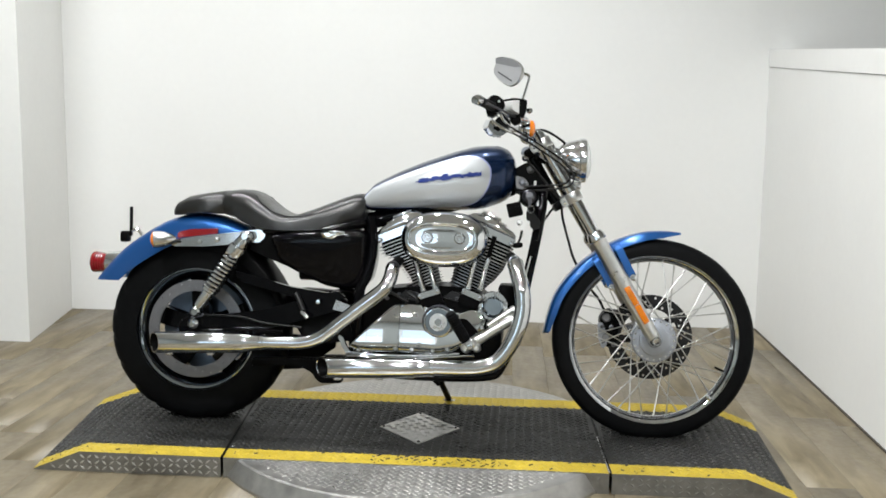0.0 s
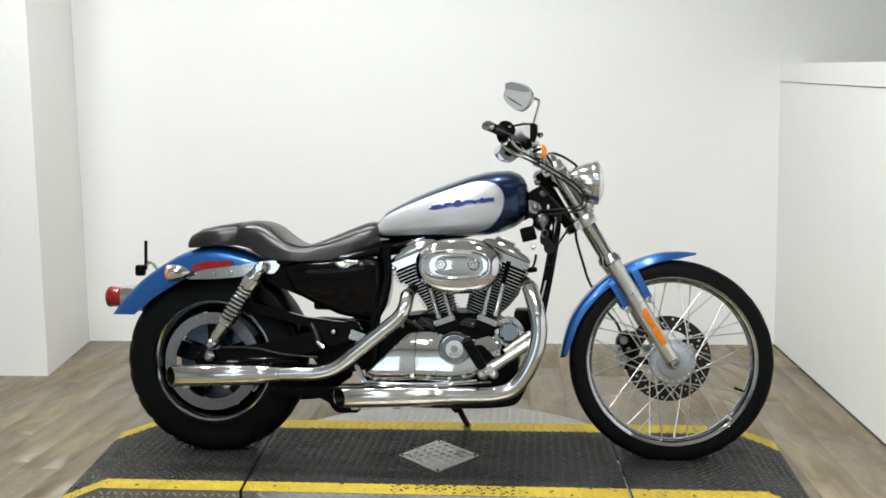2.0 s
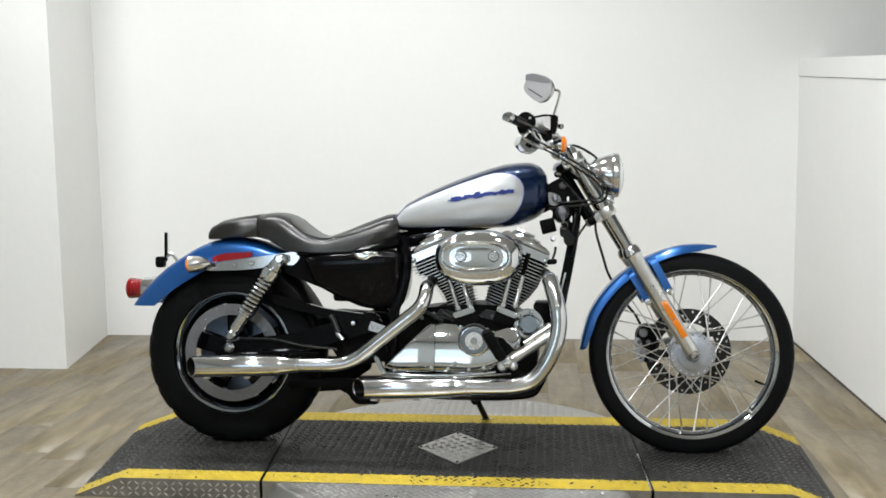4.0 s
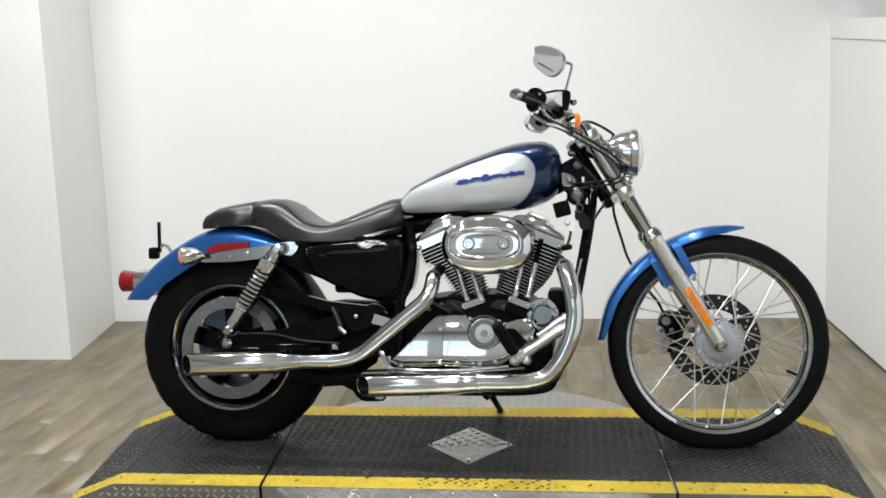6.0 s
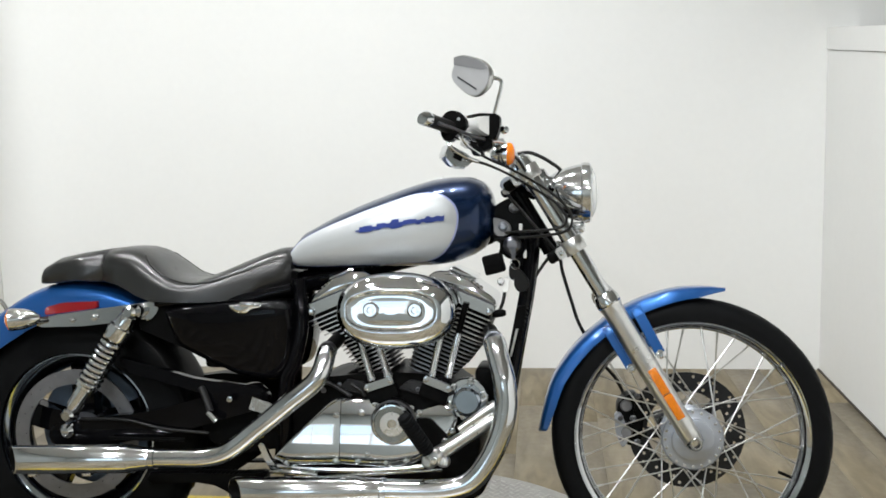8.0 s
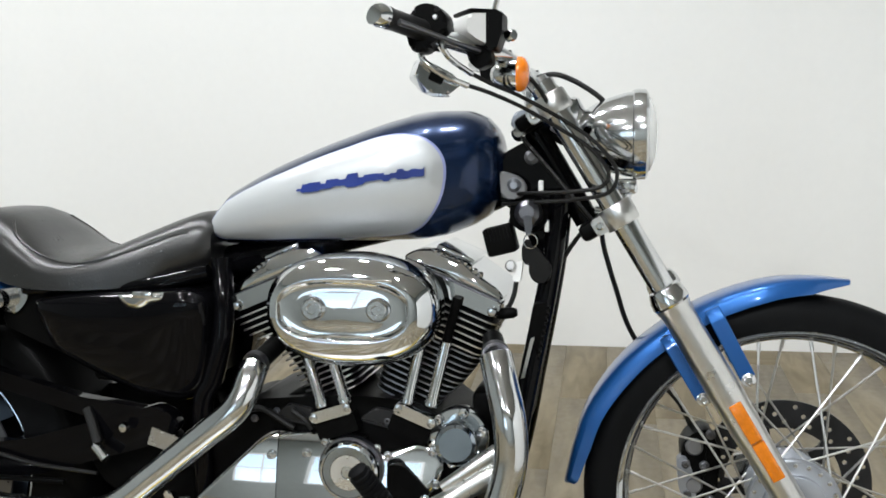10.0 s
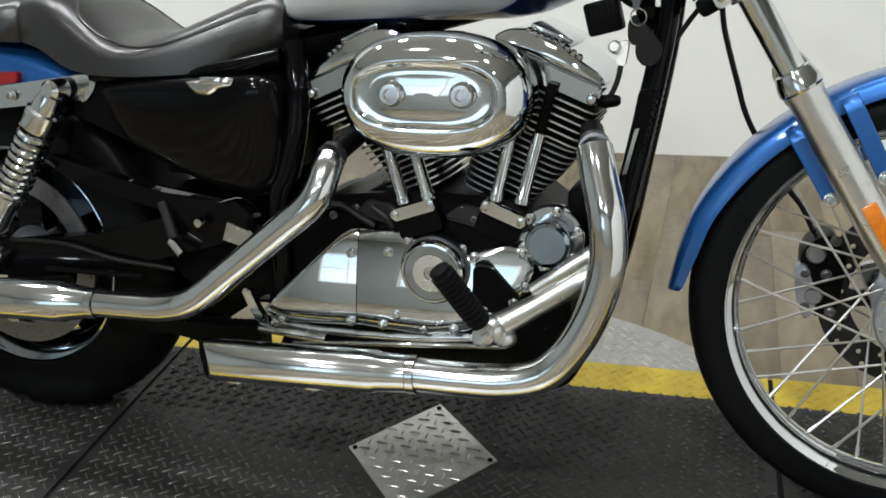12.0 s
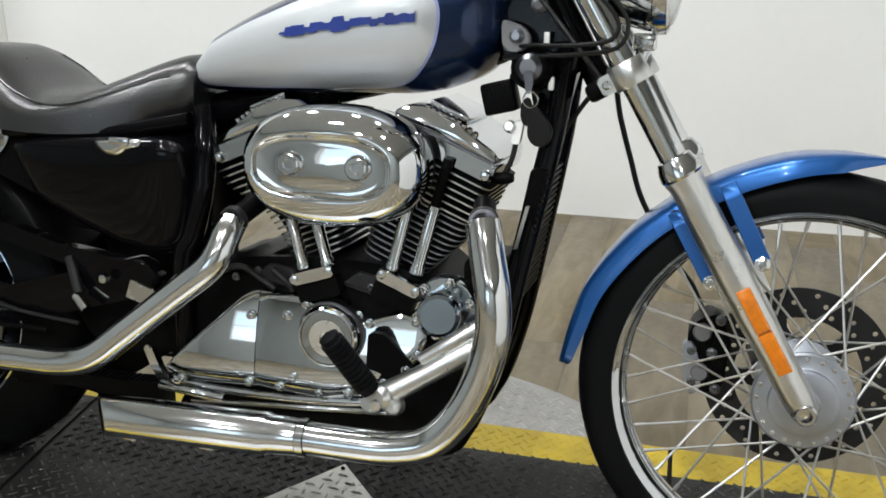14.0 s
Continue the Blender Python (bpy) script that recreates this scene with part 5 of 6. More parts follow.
for x, z in ((0.665, 0.392), (0.728, 0.398), (0.72, 0.28), (0.76, 0.418), (0.665, 0.281), (0.745, 0.30), (0.84, 0.285), (0.87, 0.40), (0.945, 0.41), (0.952, 0.36), (0.79, 0.278), (0.90, 0.31), (0.935, 0.335), (0.54, 0.272), (0.85, 0.41)):
    bolt(cases, x, case_y(z) + 0.001, z, 0.0065, CHROME, 0.009)
part("lower_rail", tube(bmesh.new(), [(0.50, -0.125, 0.262), (0.60, -0.134, 0.256), (0.75, -0.136, 0.258), (0.88, -0.136, 0.270)], 0.0075, 12, 5), CHROME, cases)
part("brake_rod", rod(bmesh.new(), (0.56, -0.15, 0.235), (0.93, -0.17, 0.272), 0.0045, 10), CHROME, cases)
part("brake_cylinder_bar", rod(bmesh.new(), (0.50, -0.15, 0.255), (0.62, -0.15, 0.246), 0.008, 10), CHROME, cases)
for i in range(13):
    part("fin", box(bmesh.new(), 0.575 + 0.006 * (i % 3), 0.60, -0.13, -0.11, 0.0, 0.003), SATIN_BLACK, cases, m=pose(0.25 - 0.001 * i, 0, 0.435 + 0.008 * i, 0, 10, 0))

# oil filter with its chrome mount
oil = sub("oil_filter", label="chrome oil filter, tinted dark blue for its reflections, in a chrome mount")
part("filter_can", lathe(bmesh.new(), [(0, 0.05), (0.027, 0.05), (0.0325, 0.046), (0.0345, 0.038), (0.0345, -0.03), (0, -0.03)], (0.984, -0.115, 0.428), (0.12, -1, 0.12), 40), DARK_CHROME, oil)
part("filter_mount", lathe(bmesh.new(), [(0.0, 0.0), (0.048, 0.0), (0.05, -0.004), (0.05, -0.028), (0.0, -0.028)], (0.986, -0.115, 0.432), (0.05, -1, 0.05), 32), POLISHED, oil)
for k in range(6):
    a = 2 * math.pi * k / 6 + 0.3
    bolt(oil, 0.985 + 0.043 * math.cos(a), -0.116, 0.432 + 0.043 * math.sin(a), 0.007, CHROME, 0.012)
part("front_mount", box(bmesh.new(), 1.0, 1.06, -0.07, 0.07, 0.40, 0.50, 0.01), SATIN_BLACK, oil)

# exhaust
def muffler(pipe_points, can, r_pipe, r_can, label):
    pipe = sub("exhaust", label=label)
    part("header_pipe", tube(bmesh.new(), pipe_points, r_pipe, 24, 8), CHROME, pipe)
    a, b = Vector(can[0]), Vector(can[1])
    d = (b - a).normalized()
    L = (b - a).length
    can_mesh = lathe(bmesh.new(), [(r_pipe + 0.001, 0), (r_pipe + 0.0035, 0.0), (r_pipe + 0.0035, 0.012), (r_pipe + 0.002, 0.014), (r_can - 0.003, 0.062), (r_can, 0.068), (r_can, L - 0.003), (r_can - 0.0015, L), (r_can - 0.0035, L)], a, d, 40)
    liner = lathe(bmesh.new(), [(r_can - 0.0036, L - 0.002), (r_can - 0.0045, L - 0.015), (r_can - 0.006, L - 0.16)], a, d, 40)
    for v in list(can_mesh.verts) + list(liner.verts):
        along = (v.co - a).dot(d)
        if along > L - 0.02:
            v.co -= d * max(0.0, 0.85 * (a.y + r_can - v.co.y))
    part("liner", liner, SATIN_BLACK, pipe)
    part("muffler", can_mesh, CHROME, pipe)
    part("baffle", lathe(bmesh.new(), [(0, L - 0.12), (r_can - 0.005, L - 0.12)], a, d, 32), SATIN_BLACK, pipe)
    for f in (0.45, 0.8):
        p = a + d * (L * f)
        part("hanger", box(bmesh.new(), p.x - 0.012, p.x + 0.012, p.y + 0.0, p.y + 0.02, p.z - r_can - 0.008, p.z - r_can + 0.004, 0.002), STEEL, pipe)
    return pipe


muffler([(0.652, -0.169, 0.550), (0.652, -0.186, 0.536), (0.646, -0.201, 0.509), (0.628, -0.209, 0.482), (0.58, -0.213, 0.443), (0.49, -0.215, 0.371), (0.42, -0.215, 0.318), (0.36, -0.215, 0.300), (0.29, -0.215, 0.297), (0.235, -0.215, 0.296)],
        ((0.235, -0.215, 0.296), (-0.172, -0.215, 0.282)), 0.0235, 0.0355, "upper chrome exhaust pipe and muffler")
muffler([(1.056, -0.168, 0.582), (1.063, -0.180, 0.562), (1.070, -0.191, 0.537), (1.083, -0.208, 0.49), (1.086, -0.212, 0.432), (1.072, -0.215, 0.368), (1.042, -0.218, 0.305), (1.00, -0.222, 0.258), (0.945, -0.224, 0.240), (0.88, -0.225, 0.236), (0.80, -0.225, 0.235)],
        ((0.805, -0.225, 0.235), (0.405, -0.225, 0.221)), 0.0265, 0.034, "lower chrome exhaust pipe and muffler")
for a, b in (((0.662, -0.085, 0.574), (0.652, -0.168, 0.553)), ((1.042, -0.105, 0.597), (1.056, -0.166, 0.583))):
    part("exhaust_collar", rod(bmesh.new(), a, b, 0.0175, 20), SATIN_BLACK, engine)
    part("flange", rod(bmesh.new(), Vector(b) - (Vector(b) - Vector(a)).normalized() * 0.012, b, 0.0225, 20), DARK_STEEL, engine)

# foot control
peg = sub("footrest", label="chrome footrest arm with a ribbed black rubber peg")
part("arm", tube(bmesh.new(), [(1.085, -0.165, 0.415), (1.04, -0.185, 0.390), (0.98, -0.2, 0.352), (0.925, -0.21, 0.318)], [0.019, 0.018, 0.0165, 0.019], 16), ALUMINIUM, peg)
clevis = part("clevis", lathe(bmesh.new(), [(0, 0.024), (0.012, 0.024), (0.018, 0.018), (0.021, 0.006), (0.021, -0.012), (0.016, -0.02), (0, -0.02)], (0.924, -0.212, 0.316), (-0.25, -1, 0.15), 20), ALUMINIUM, peg)
for x, y, z, r in ((0.906, -0.212, 0.301, 0.0165), (0.940, -0.214, 0.304, 0.015), (0.903, -0.220, 0.329, 0.0145)):
    part("boss", lathe(bmesh.new(), [(0, r * 1.1), (r * 0.6, r * 1.05), (r * 0.95, r * 0.6), (r, 0), (r * 0.95, -r * 0.6), (0, -r)], (x, y, z), (-0.3, -1, 0.3), 16), ALUMINIUM, clevis)
part("arm_web", tube(bmesh.new(), [(1.06, -0.178, 0.432), (1.02, -0.19, 0.405), (0.975, -0.198, 0.375)], [0.013, 0.012, 0.009], 12), ALUMINIUM, peg)
a, b = Vector((0.905, -0.225, 0.328)), Vector((0.855, -0.265, 0.418))
d = (b - a).normalized()
L = (b - a).length
prof = [(0, 0.0), (0.016, 0.0)]
for i in range(11):
    h = 0.008 + i * (L - 0.014) / 11
    prof += [(0.0155, h), (0.0185, h + 0.0012), (0.0185, h + 0.0058), (0.0155, h + 0.007)]
prof += [(0.016, L), (0.008, L + 0.004), (0, L + 0.004)]
part("peg_rubber", lathe(bmesh.new(), prof, a, d, 20), RUBBER, peg, "ribbed black rubber peg")
part("bolt", lathe(bmesh.new(), [(0, 0.01), (0.008, 0.009), (0.011, 0.0)], (0.92, -0.232, 0.31), (0, -1, 0), 14), CHROME, peg)

# handlebar and controls
bar = sub("handlebar", label="chrome handlebar with black grips and switches")
HB = [(1.112, 0, 1.003), (1.110, -0.09, 1.004), (1.098, -0.14, 1.02), (1.07, -0.20, 1.045), (1.02, -0.27, 1.058), (0.926, -0.395, 1.085)]
for side in (1, -1):
    part("tube", tube(bmesh.new(), [(x, -y * side if y else 0, z) for x, y, z in HB], 0.0127, 14), CHROME, bar)
    g0, g1 = Vector((0.985, side * 0.315, 1.069)), Vector((0.934, side * 0.394, 1.085))
    d = (g1 - g0).normalized()
    L = (g1 - g0).length
    part("grip", lathe(bmesh.new(), [(0, 0), (0.017, 0), (0.017, 0.006), (0.0148, 0.008), (0.0148, L - 0.02), (0.0158, L - 0.018), (0.0158, L - 0.008)], g0, d, 20), HOSE, bar, "black rubber grip")
    part("grip_end", lathe(bmesh.new(), [(0.0158, L - 0.012), (0.0165, L), (0.013, L + 0.006), (0, L + 0.008)], g0, d, 20), CHROME, bar)
    bell = rounded([(0.955, 1.072), (0.962, 1.099), (0.980, 1.108), (1.002, 1.104), (1.017, 1.084), (1.012, 1.064), (0.99, 1.052), (0.984, 1.040), (0.962, 1.042)], 0.008)
    part("switch_housing", prism(bmesh.new(), bell, min(side * 0.33, side * 0.28), max(side * 0.33, side * 0.28), 0.008), SATIN_BLACK, bar)
    part("switch_button", box(bmesh.new(), 0.972, 0.984, side * 0.3305 - 0.004, side * 0.3305 + 0.004, 1.072, 1.080, 0.002), GREY, bar)
    part("housing_screw", lathe(bmesh.new(), [(0, 0.004), (0.003, 0.004), (0.004, 0.0)], (0.998, side * 0.33, 1.088), (0, side, 0), 10), STEEL, bar)
    if side < 0:
        pot = rounded([(1.014, 1.074), (1.018, 1.097), (1.060, 1.099), (1.066, 1.060), (1.048, 1.055), (1.03, 1.062)], 0.007)
        part("master_cylinder", turned(prism(bmesh.new(), pot, -0.285, -0.222, 0.005), (1.04, -0.255, 1.08), 32), PEWTER, bar, "silver brake fluid reservoir")
        part("reservoir_lid", turned(box(bmesh.new(), 1.020, 1.064, -0.287, -0.220, 1.098, 1.104, 0.002), (1.04, -0.255, 1.08), 32), SATIN_BLACK, bar)
        part("mirror_mount", prism(bmesh.new(), rounded([(1.060, 1.103), (1.084, 1.100), (1.083, 1.072), (1.074, 1.045), (1.058, 1.048)], 0.005), -0.278, -0.225, 0.004), SATIN_BLACK, bar)
        part("banjo_bolt", lathe(bmesh.new(), [(0, 0.012), (0.007, 0.012), (0.009, 0.008), (0.009, 0)], (1.088, -0.25, 1.068), (0.8, -0.6, 0.1), 14), CHROME, bar)
        part("clamp_block", prism(bmesh.new(), rounded([(1.030, 1.058), (1.064, 1.052), (1.066, 1.030), (1.045, 1.020), (1.030, 1.035)], 0.006), -0.262, -0.225, 0.004), SATIN_BLACK, bar)
    lev = g0 + Vector((0.03, 0, -0.012))
    part("lever", tube(bmesh.new(), [lev - d * 0.06, lev + Vector((0.010, 0, -0.004)), lev + d * 0.06 + Vector((0.008, 0, -0.002)), lev + d * 0.10 + Vector((0.002, 0, 0.0))], [0.005, 0.0035, 0.0035, 0.0045], 10), DARK_STEEL, bar)
    # mirror
    if side < 0:
        mx, mz = 0.008, 0.0
        mirror = part("mirror_stem", tube(bmesh.new(), [(1.066, side * 0.258, 1.06), (1.068, side * 0.262, 1.095), (1.074 + mx * 0.5, side * 0.268, 1.13 + mz * 0.6), (1.080 + mx, side * 0.272, 1.172 + mz), (1.066 + mx, side * 0.276, 1.182 + mz), (1.045 + mx, side * 0.282, 1.188 + mz)], 0.0042, 10), CHROME, bar, "thin chrome mirror stem")
        shape = [(x, z) for x, z in rounded([(0.971, 1.233), (0.997, 1.235), (1.033, 1.225), (1.057, 1.212), (1.068, 1.197), (1.070, 1.178), (1.062, 1.156), (1.042, 1.141), (1.026, 1.138), (1.007, 1.145), (0.981, 1.164), (0.967, 1.179), (0.963, 1.195), (0.972, 1.213)], 0.012)]
        cm = (1.022, 1.192)
        def tilted(outline, depth):
            # the head is turned towards the rider
            out = []
            for x, z in outline:
                v = Vector((x - cm[0], depth, z - cm[1]))
                v = Matrix.Rotation(radians(-28 * -side), 3, "Z") @ v
                out.append((v.x + cm[0] + mx, v.y + side * 0.287, v.z + cm[1] + mz))
            return out
        f = 1 if side < 0 else -1
        bm = loft(bmesh.new(), [tilted(shrink(shape, 0.97, cm), -0.010 * f), tilted(shape, -0.006 * f), tilted(shape, 0.0), tilted(shrink(shape, 0.9, cm), 0.012 * f), tilted(shrink(shape, 0.6, cm), 0.022 * f), tilted(shrink(shape, 0.15, cm), 0.025 * f)])
        part("mirror_shell", bm, ALUMINIUM, mirror, "silver mirror shell", angle=1.0)
        bm = loft(bmesh.new(), [tilted(shrink(shape, 0.93, cm), -0.0102 * f), tilted(shrink(shape, 0.93, cm), -0.0112 * f)])
        part("mirror_glass", bm, SHELL, mirror)
        if side < 0:
            # thin dark piece that stands for a slit reflected in the chrome
            a, b = tilted([(0.982, 1.189), (1.034, 1.157), (1.033, 1.153), (0.984, 1.183)], -0.0118), tilted([(0.982, 1.189), (1.034, 1.157), (1.033, 1.153), (0.984, 1.183)], -0.009)
            part("slot", loft(bmesh.new(), [a, b]), DARK_STEEL, mirror)
        # shaded top of the shell, set as a darker overlay
        band = [(0.974, 1.214), (0.974, 1.230), (0.997, 1.232), (1.032, 1.222), (1.055, 1.210), (1.065, 1.197), (1.045, 1.197), (1.01, 1.205)]
        part("shell_brow", loft(bmesh.new(), [tilted(band, -0.0125), tilted(band, -0.008)]), BROW, mirror, "upper band of the mirror shell, shade put into its colour")
    # front turn signal
    sig = part("turn_signal", lathe(bmesh.new(), [(0, 0.046), (0.008, 0.044), (0.018, 0.034), (0.024, 0.016), (0.0255, 0.0), (0, 0)], (1.098, side * 0.19, 1.018), (-1, 0, 0.02), 28), CHROME, bar, "chrome turn signal with amber lens")
    part("lens", lathe(bmesh.new(), [(0, 0.012), (0.013, 0.011), (0.023, 0.006), (0.0265, 0.0), (0.0265, -0.006), (0, -0.006)], (1.100, side * 0.19, 1.018), (1, 0, -0.02), 28), ORANGE, sig, "amber lens")
    part("stem", tube(bmesh.new(), [(1.082, side * 0.19, 1.022), (1.082, side * 0.188, 1.04), (1.078, side * 0.186, 1.052)], 0.007, 10), CHROME, sig)
part("riser", box(bmesh.new(), 1.088, 1.138, -0.07, 0.07, 0.965, 1.018, 0.012), CHROME, bar)
part("speedometer", lathe(bmesh.new(), [(0, 0.03), (0.034, 0.03), (0.04, 0.024), (0.04, 0.0), (0.025, -0.03), (0, -0.035)], (1.15, 0.0, 0.95), (-0.5, 0, 0.87), 32), CHROME, bar)
boxy = rounded([(0.950, 1.010), (0.960, 1.036), (1.004, 1.014), (1.020, 1.000), (0.999, 0.984), (0.972, 0.987)], 0.004)
control = part("control_box", turned(prism(bmesh.new(), boxy, -0.292, -0.245, 0.004), (1.0, -0.27, 1.0), 24), CHROME, bar, "chrome control housing below the bar")
part("dark_panel", turned(prism(bmesh.new(), rounded([(0.969, 1.006), (0.973, 1.016), (0.992, 1.007), (0.988, 0.997)], 0.002), -0.295, -0.29, 0.001), (1.0, -0.27, 1.0), 24), SATIN_BLACK, control)
part("lower_clip", prism(bmesh.new(), rounded([(0.975, 0.992), (1.0, 0.988), (1.004, 0.982), (0.978, 0.983)], 0.002), -0.285, -0.255, 0.002), STEEL, control)
for pts in ([(0.972, -0.31, 1.060), (0.974, -0.312, 1.036), (0.985, -0.312, 1.024), (1.011, -0.305, 1.007), (1.036, -0.29, 0.996)], [(1.0, -0.31, 1.064), (1.006, -0.308, 1.043), (1.016, -0.29, 1.030), (1.036, -0.262, 1.015)]):
    part("cable_elbow", tube(bmesh.new(), pts, 0.0045, 10), CHROME, bar, "chrome throttle cable elbow")

# cables
cables = sub("cables", label="black control cables and hoses")
for pts, r, mat in (
    ([(1.034, -0.291, 0.997), (1.06, -0.24, 0.988), (1.098, -0.175, 0.970), (1.165, -0.14, 0.930), (1.20, -0.135, 0.906), (1.227, -0.132, 0.872), (1.218, -0.13, 0.848), (1.172, -0.115, 0.839), (1.10, -0.08, 0.835), (1.05, -0.05, 0.83)], 0.0033, HOSE),
    ([(1.034, -0.264, 1.016), (1.06, -0.225, 1.002), (1.10, -0.17, 0.984), (1.172, -0.14, 0.942), (1.213, -0.135, 0.91), (1.240, -0.132, 0.872), (1.228, -0.13, 0.838), (1.172, -0.11, 0.826), (1.10, -0.08, 0.82), (1.05, -0.05, 0.815)], 0.0033, HOSE),
    ([(1.09, -0.19, 1.03), (1.12, -0.14, 1.0), (1.15, -0.1, 0.94), (1.17, -0.08, 0.90)], 0.0035, HOSE),
    ([(1.09, 0.05, 1.028), (1.13, 0.0, 1.031), (1.159, 0.0, 1.022), (1.19, 0.0, 1.004), (1.213, 0.0, 0.985), (1.226, 0.0, 0.962)], 0.0045, HOSE),
    ([(1.20, 0.02, 0.79), (1.16, 0.02, 0.74), (1.115, 0.02, 0.66), (1.10, 0.03, 0.6)], 0.004, HOSE),
    ([(1.08, -0.06, 0.93), (1.15, -0.07, 0.85), (1.20, -0.07, 0.79)], 0.004, HOSE)):
    part("cable", tube(bmesh.new(), pts, r, 8), mat, cables)

# coil, regulator and horn area between tank and fork
TILT_BOX = Matrix.Translation((1.051, 0, 0.758)) @ Matrix.Rotation(radians(-14), 4, "Y") @ Matrix.Translation((-1.04, 0, -0.76))
electrics = sub("electrics", label="black coil, key switch and brackets below the tank")
part("voltage_regulator", box(bmesh.new(), 1.012, 1.062, -0.075, -0.03, 0.735, 0.783, 0.005, m=TILT_BOX), SATIN_BLACK, electrics)
for i in range(8):
    part("fin", box(bmesh.new(), 1.015 + 0.006 * i, 1.0175 + 0.006 * i, -0.0765, -0.074, 0.760, 0.780, m=TILT_BOX), SATIN_BLACK, electrics)
part("bracket", prism(bmesh.new(), rounded([(1.048, 0.872), (1.082, 0.862), (1.096, 0.842), (1.082, 0.824), (1.052, 0.826)], 0.01), -0.07, -0.055, 0.003), GREY, electrics)
part("regulator_bracket", prism(bmesh.new(), rounded([(1.060, 0.782), (1.066, 0.80), (1.12, 0.80), (1.12, 0.77)], 0.006), -0.06, -0.035, 0.003), SATIN_BLACK, electrics)
part("mount_bolt", lathe(bmesh.new(), [(0, 0.012), (0.006, 0.012), (0.010, 0.006), (0.012, 0.0)], (1.073, -0.07, 0.848), (0, -1, 0), 16), CAST, electrics)
part("mount_bolt", lathe(bmesh.new(), [(0, 0.012), (0.006, 0.012), (0.012, 0.006), (0.013, 0.0)], (1.098, -0.036, 0.893), (0, -1, 0), 16), GREY, electrics)
part("key_switch", lathe(bmesh.new(), [(0, 0.035), (0.012, 0.035), (0.02, 0.028), (0.024, 0.0), (0.024, -0.03)], (1.096, -0.06, 0.801), (0, -1, 0.1), 24), DARK_STEEL, electrics)
part("neck_bracket", prism(bmesh.new(), rounded([(1.062, 0.945), (1.086, 0.932), (1.102, 0.955), (1.094, 0.972), (1.070, 0.968)], 0.008), -0.045, -0.03, 0.003), CAST, electrics)
part("switch_bezel", lathe(bmesh.new(), [(0.024, 0.0), (0.032, 0.004), (0.033, -0.03), (0.024, -0.03)], (1.096, -0.06, 0.801), (0, -1, 0.1), 24, closed=True), SATIN_BLACK, electrics)
part("key", prism(bmesh.new(), rounded([(1.091, 0.800), (1.104, 0.800), (1.106, 0.782), (1.102, 0.766), (1.095, 0.768)], 0.003), -0.098, -0.095, 0.0008), DARK_STEEL, electrics, "steel key in the switch")
part("key_ring", tube(bmesh.new(), [(1.103 + 0.011 * math.cos(a), -0.098, 0.758 + 0.012 * math.sin(a)) for a in (2 * math.pi * k / 16 for k in range(17))], 0.0012, 6, 1), CHROME, electrics)
part("key_fob", prism(bmesh.new(), rounded([(1.101, 0.752), (1.113, 0.748), (1.138, 0.718), (1.134, 0.694), (1.112, 0.688), (1.100, 0.704)], 0.008), -0.099, -0.088, 0.003), FOB, electrics, "black leather key fob")
part("key_fob", prism(bmesh.new(), rounded([(1.095, 0.762), (1.103, 0.758), (1.106, 0.735), (1.099, 0.716), (1.088, 0.726), (1.088, 0.75)], 0.006), -0.094, -0.087, 0.003), FOB, electrics, "black leather key fob")
part("wire_connector", prism(bmesh.new(), rounded([(1.074, 0.722), (1.087, 0.722), (1.081, 0.686), (1.068, 0.688)], 0.003), -0.062, -0.046, 0.002), WALL, electrics, "white plastic wire connector")
part("connector_clip", lathe(bmesh.new(), [(0, 0.01), (0.007, 0.01), (0.01, 0.004), (0.01, -0.006), (0, -0.006)], (1.066, -0.06, 0.713), (0, -1, 0.2), 12), STEEL, electrics)
part("plug_lead", tube(bmesh.new(), [(1.075, -0.054, 0.69), (1.07, -0.06, 0.662), (1.060, -0.075, 0.64), (1.045, -0.08, 0.632)], 0.0042, 8), HOSE, electrics)
part("horn_bolt", lathe(bmesh.new(), [(0, 0.02), (0.008, 0.02), (0.012, 0.012), (0.012, 0)], (1.08, -0.06, 0.93), (0, -1, 0.2), 14), CHROME, electrics)
for x, z in ((1.115, 0.845), (1.125, 0.78)):
    part("tie", box(bmesh.new(), x - 0.004, x + 0.004, -0.06, -0.05, z - 0.01, z + 0.01, 0.002), WALL, electrics)
part("spark_plug", lathe(bmesh.new(), [(0, 0.034), (0.006, 0.034), (0.009, 0.028), (0.010, 0.01), (0.0075, 0), (0, 0)], (1.045, -0.08, 0.635), (1, 0, 0.1), 12), SATIN_BLACK, electrics)
part("regulator_block", prism(bmesh.new(), rounded([(1.106, 0.655), (1.130, 0.655), (1.090, 0.44), (1.068, 0.44)], 0.006), -0.085, 0.085, 0.003), SATIN_BLACK, electrics)
for i in range(20):
    z = 0.448 + 0.0105 * i
    x = 1.0905 + (z - 0.44) * 0.188
    part("cooling_fin", box(bmesh.new(), x - 0.002, x + 0.0035, -0.084, 0.084, z - 0.0022, z + 0.0022), SATIN_BLACK, electrics)
part("label_strip", prism(bmesh.new(), [(1.104, 0.60), (1.110, 0.602), (1.094, 0.535), (1.088, 0.533)], -0.104, -0.1005), ALUMINIUM, electrics)

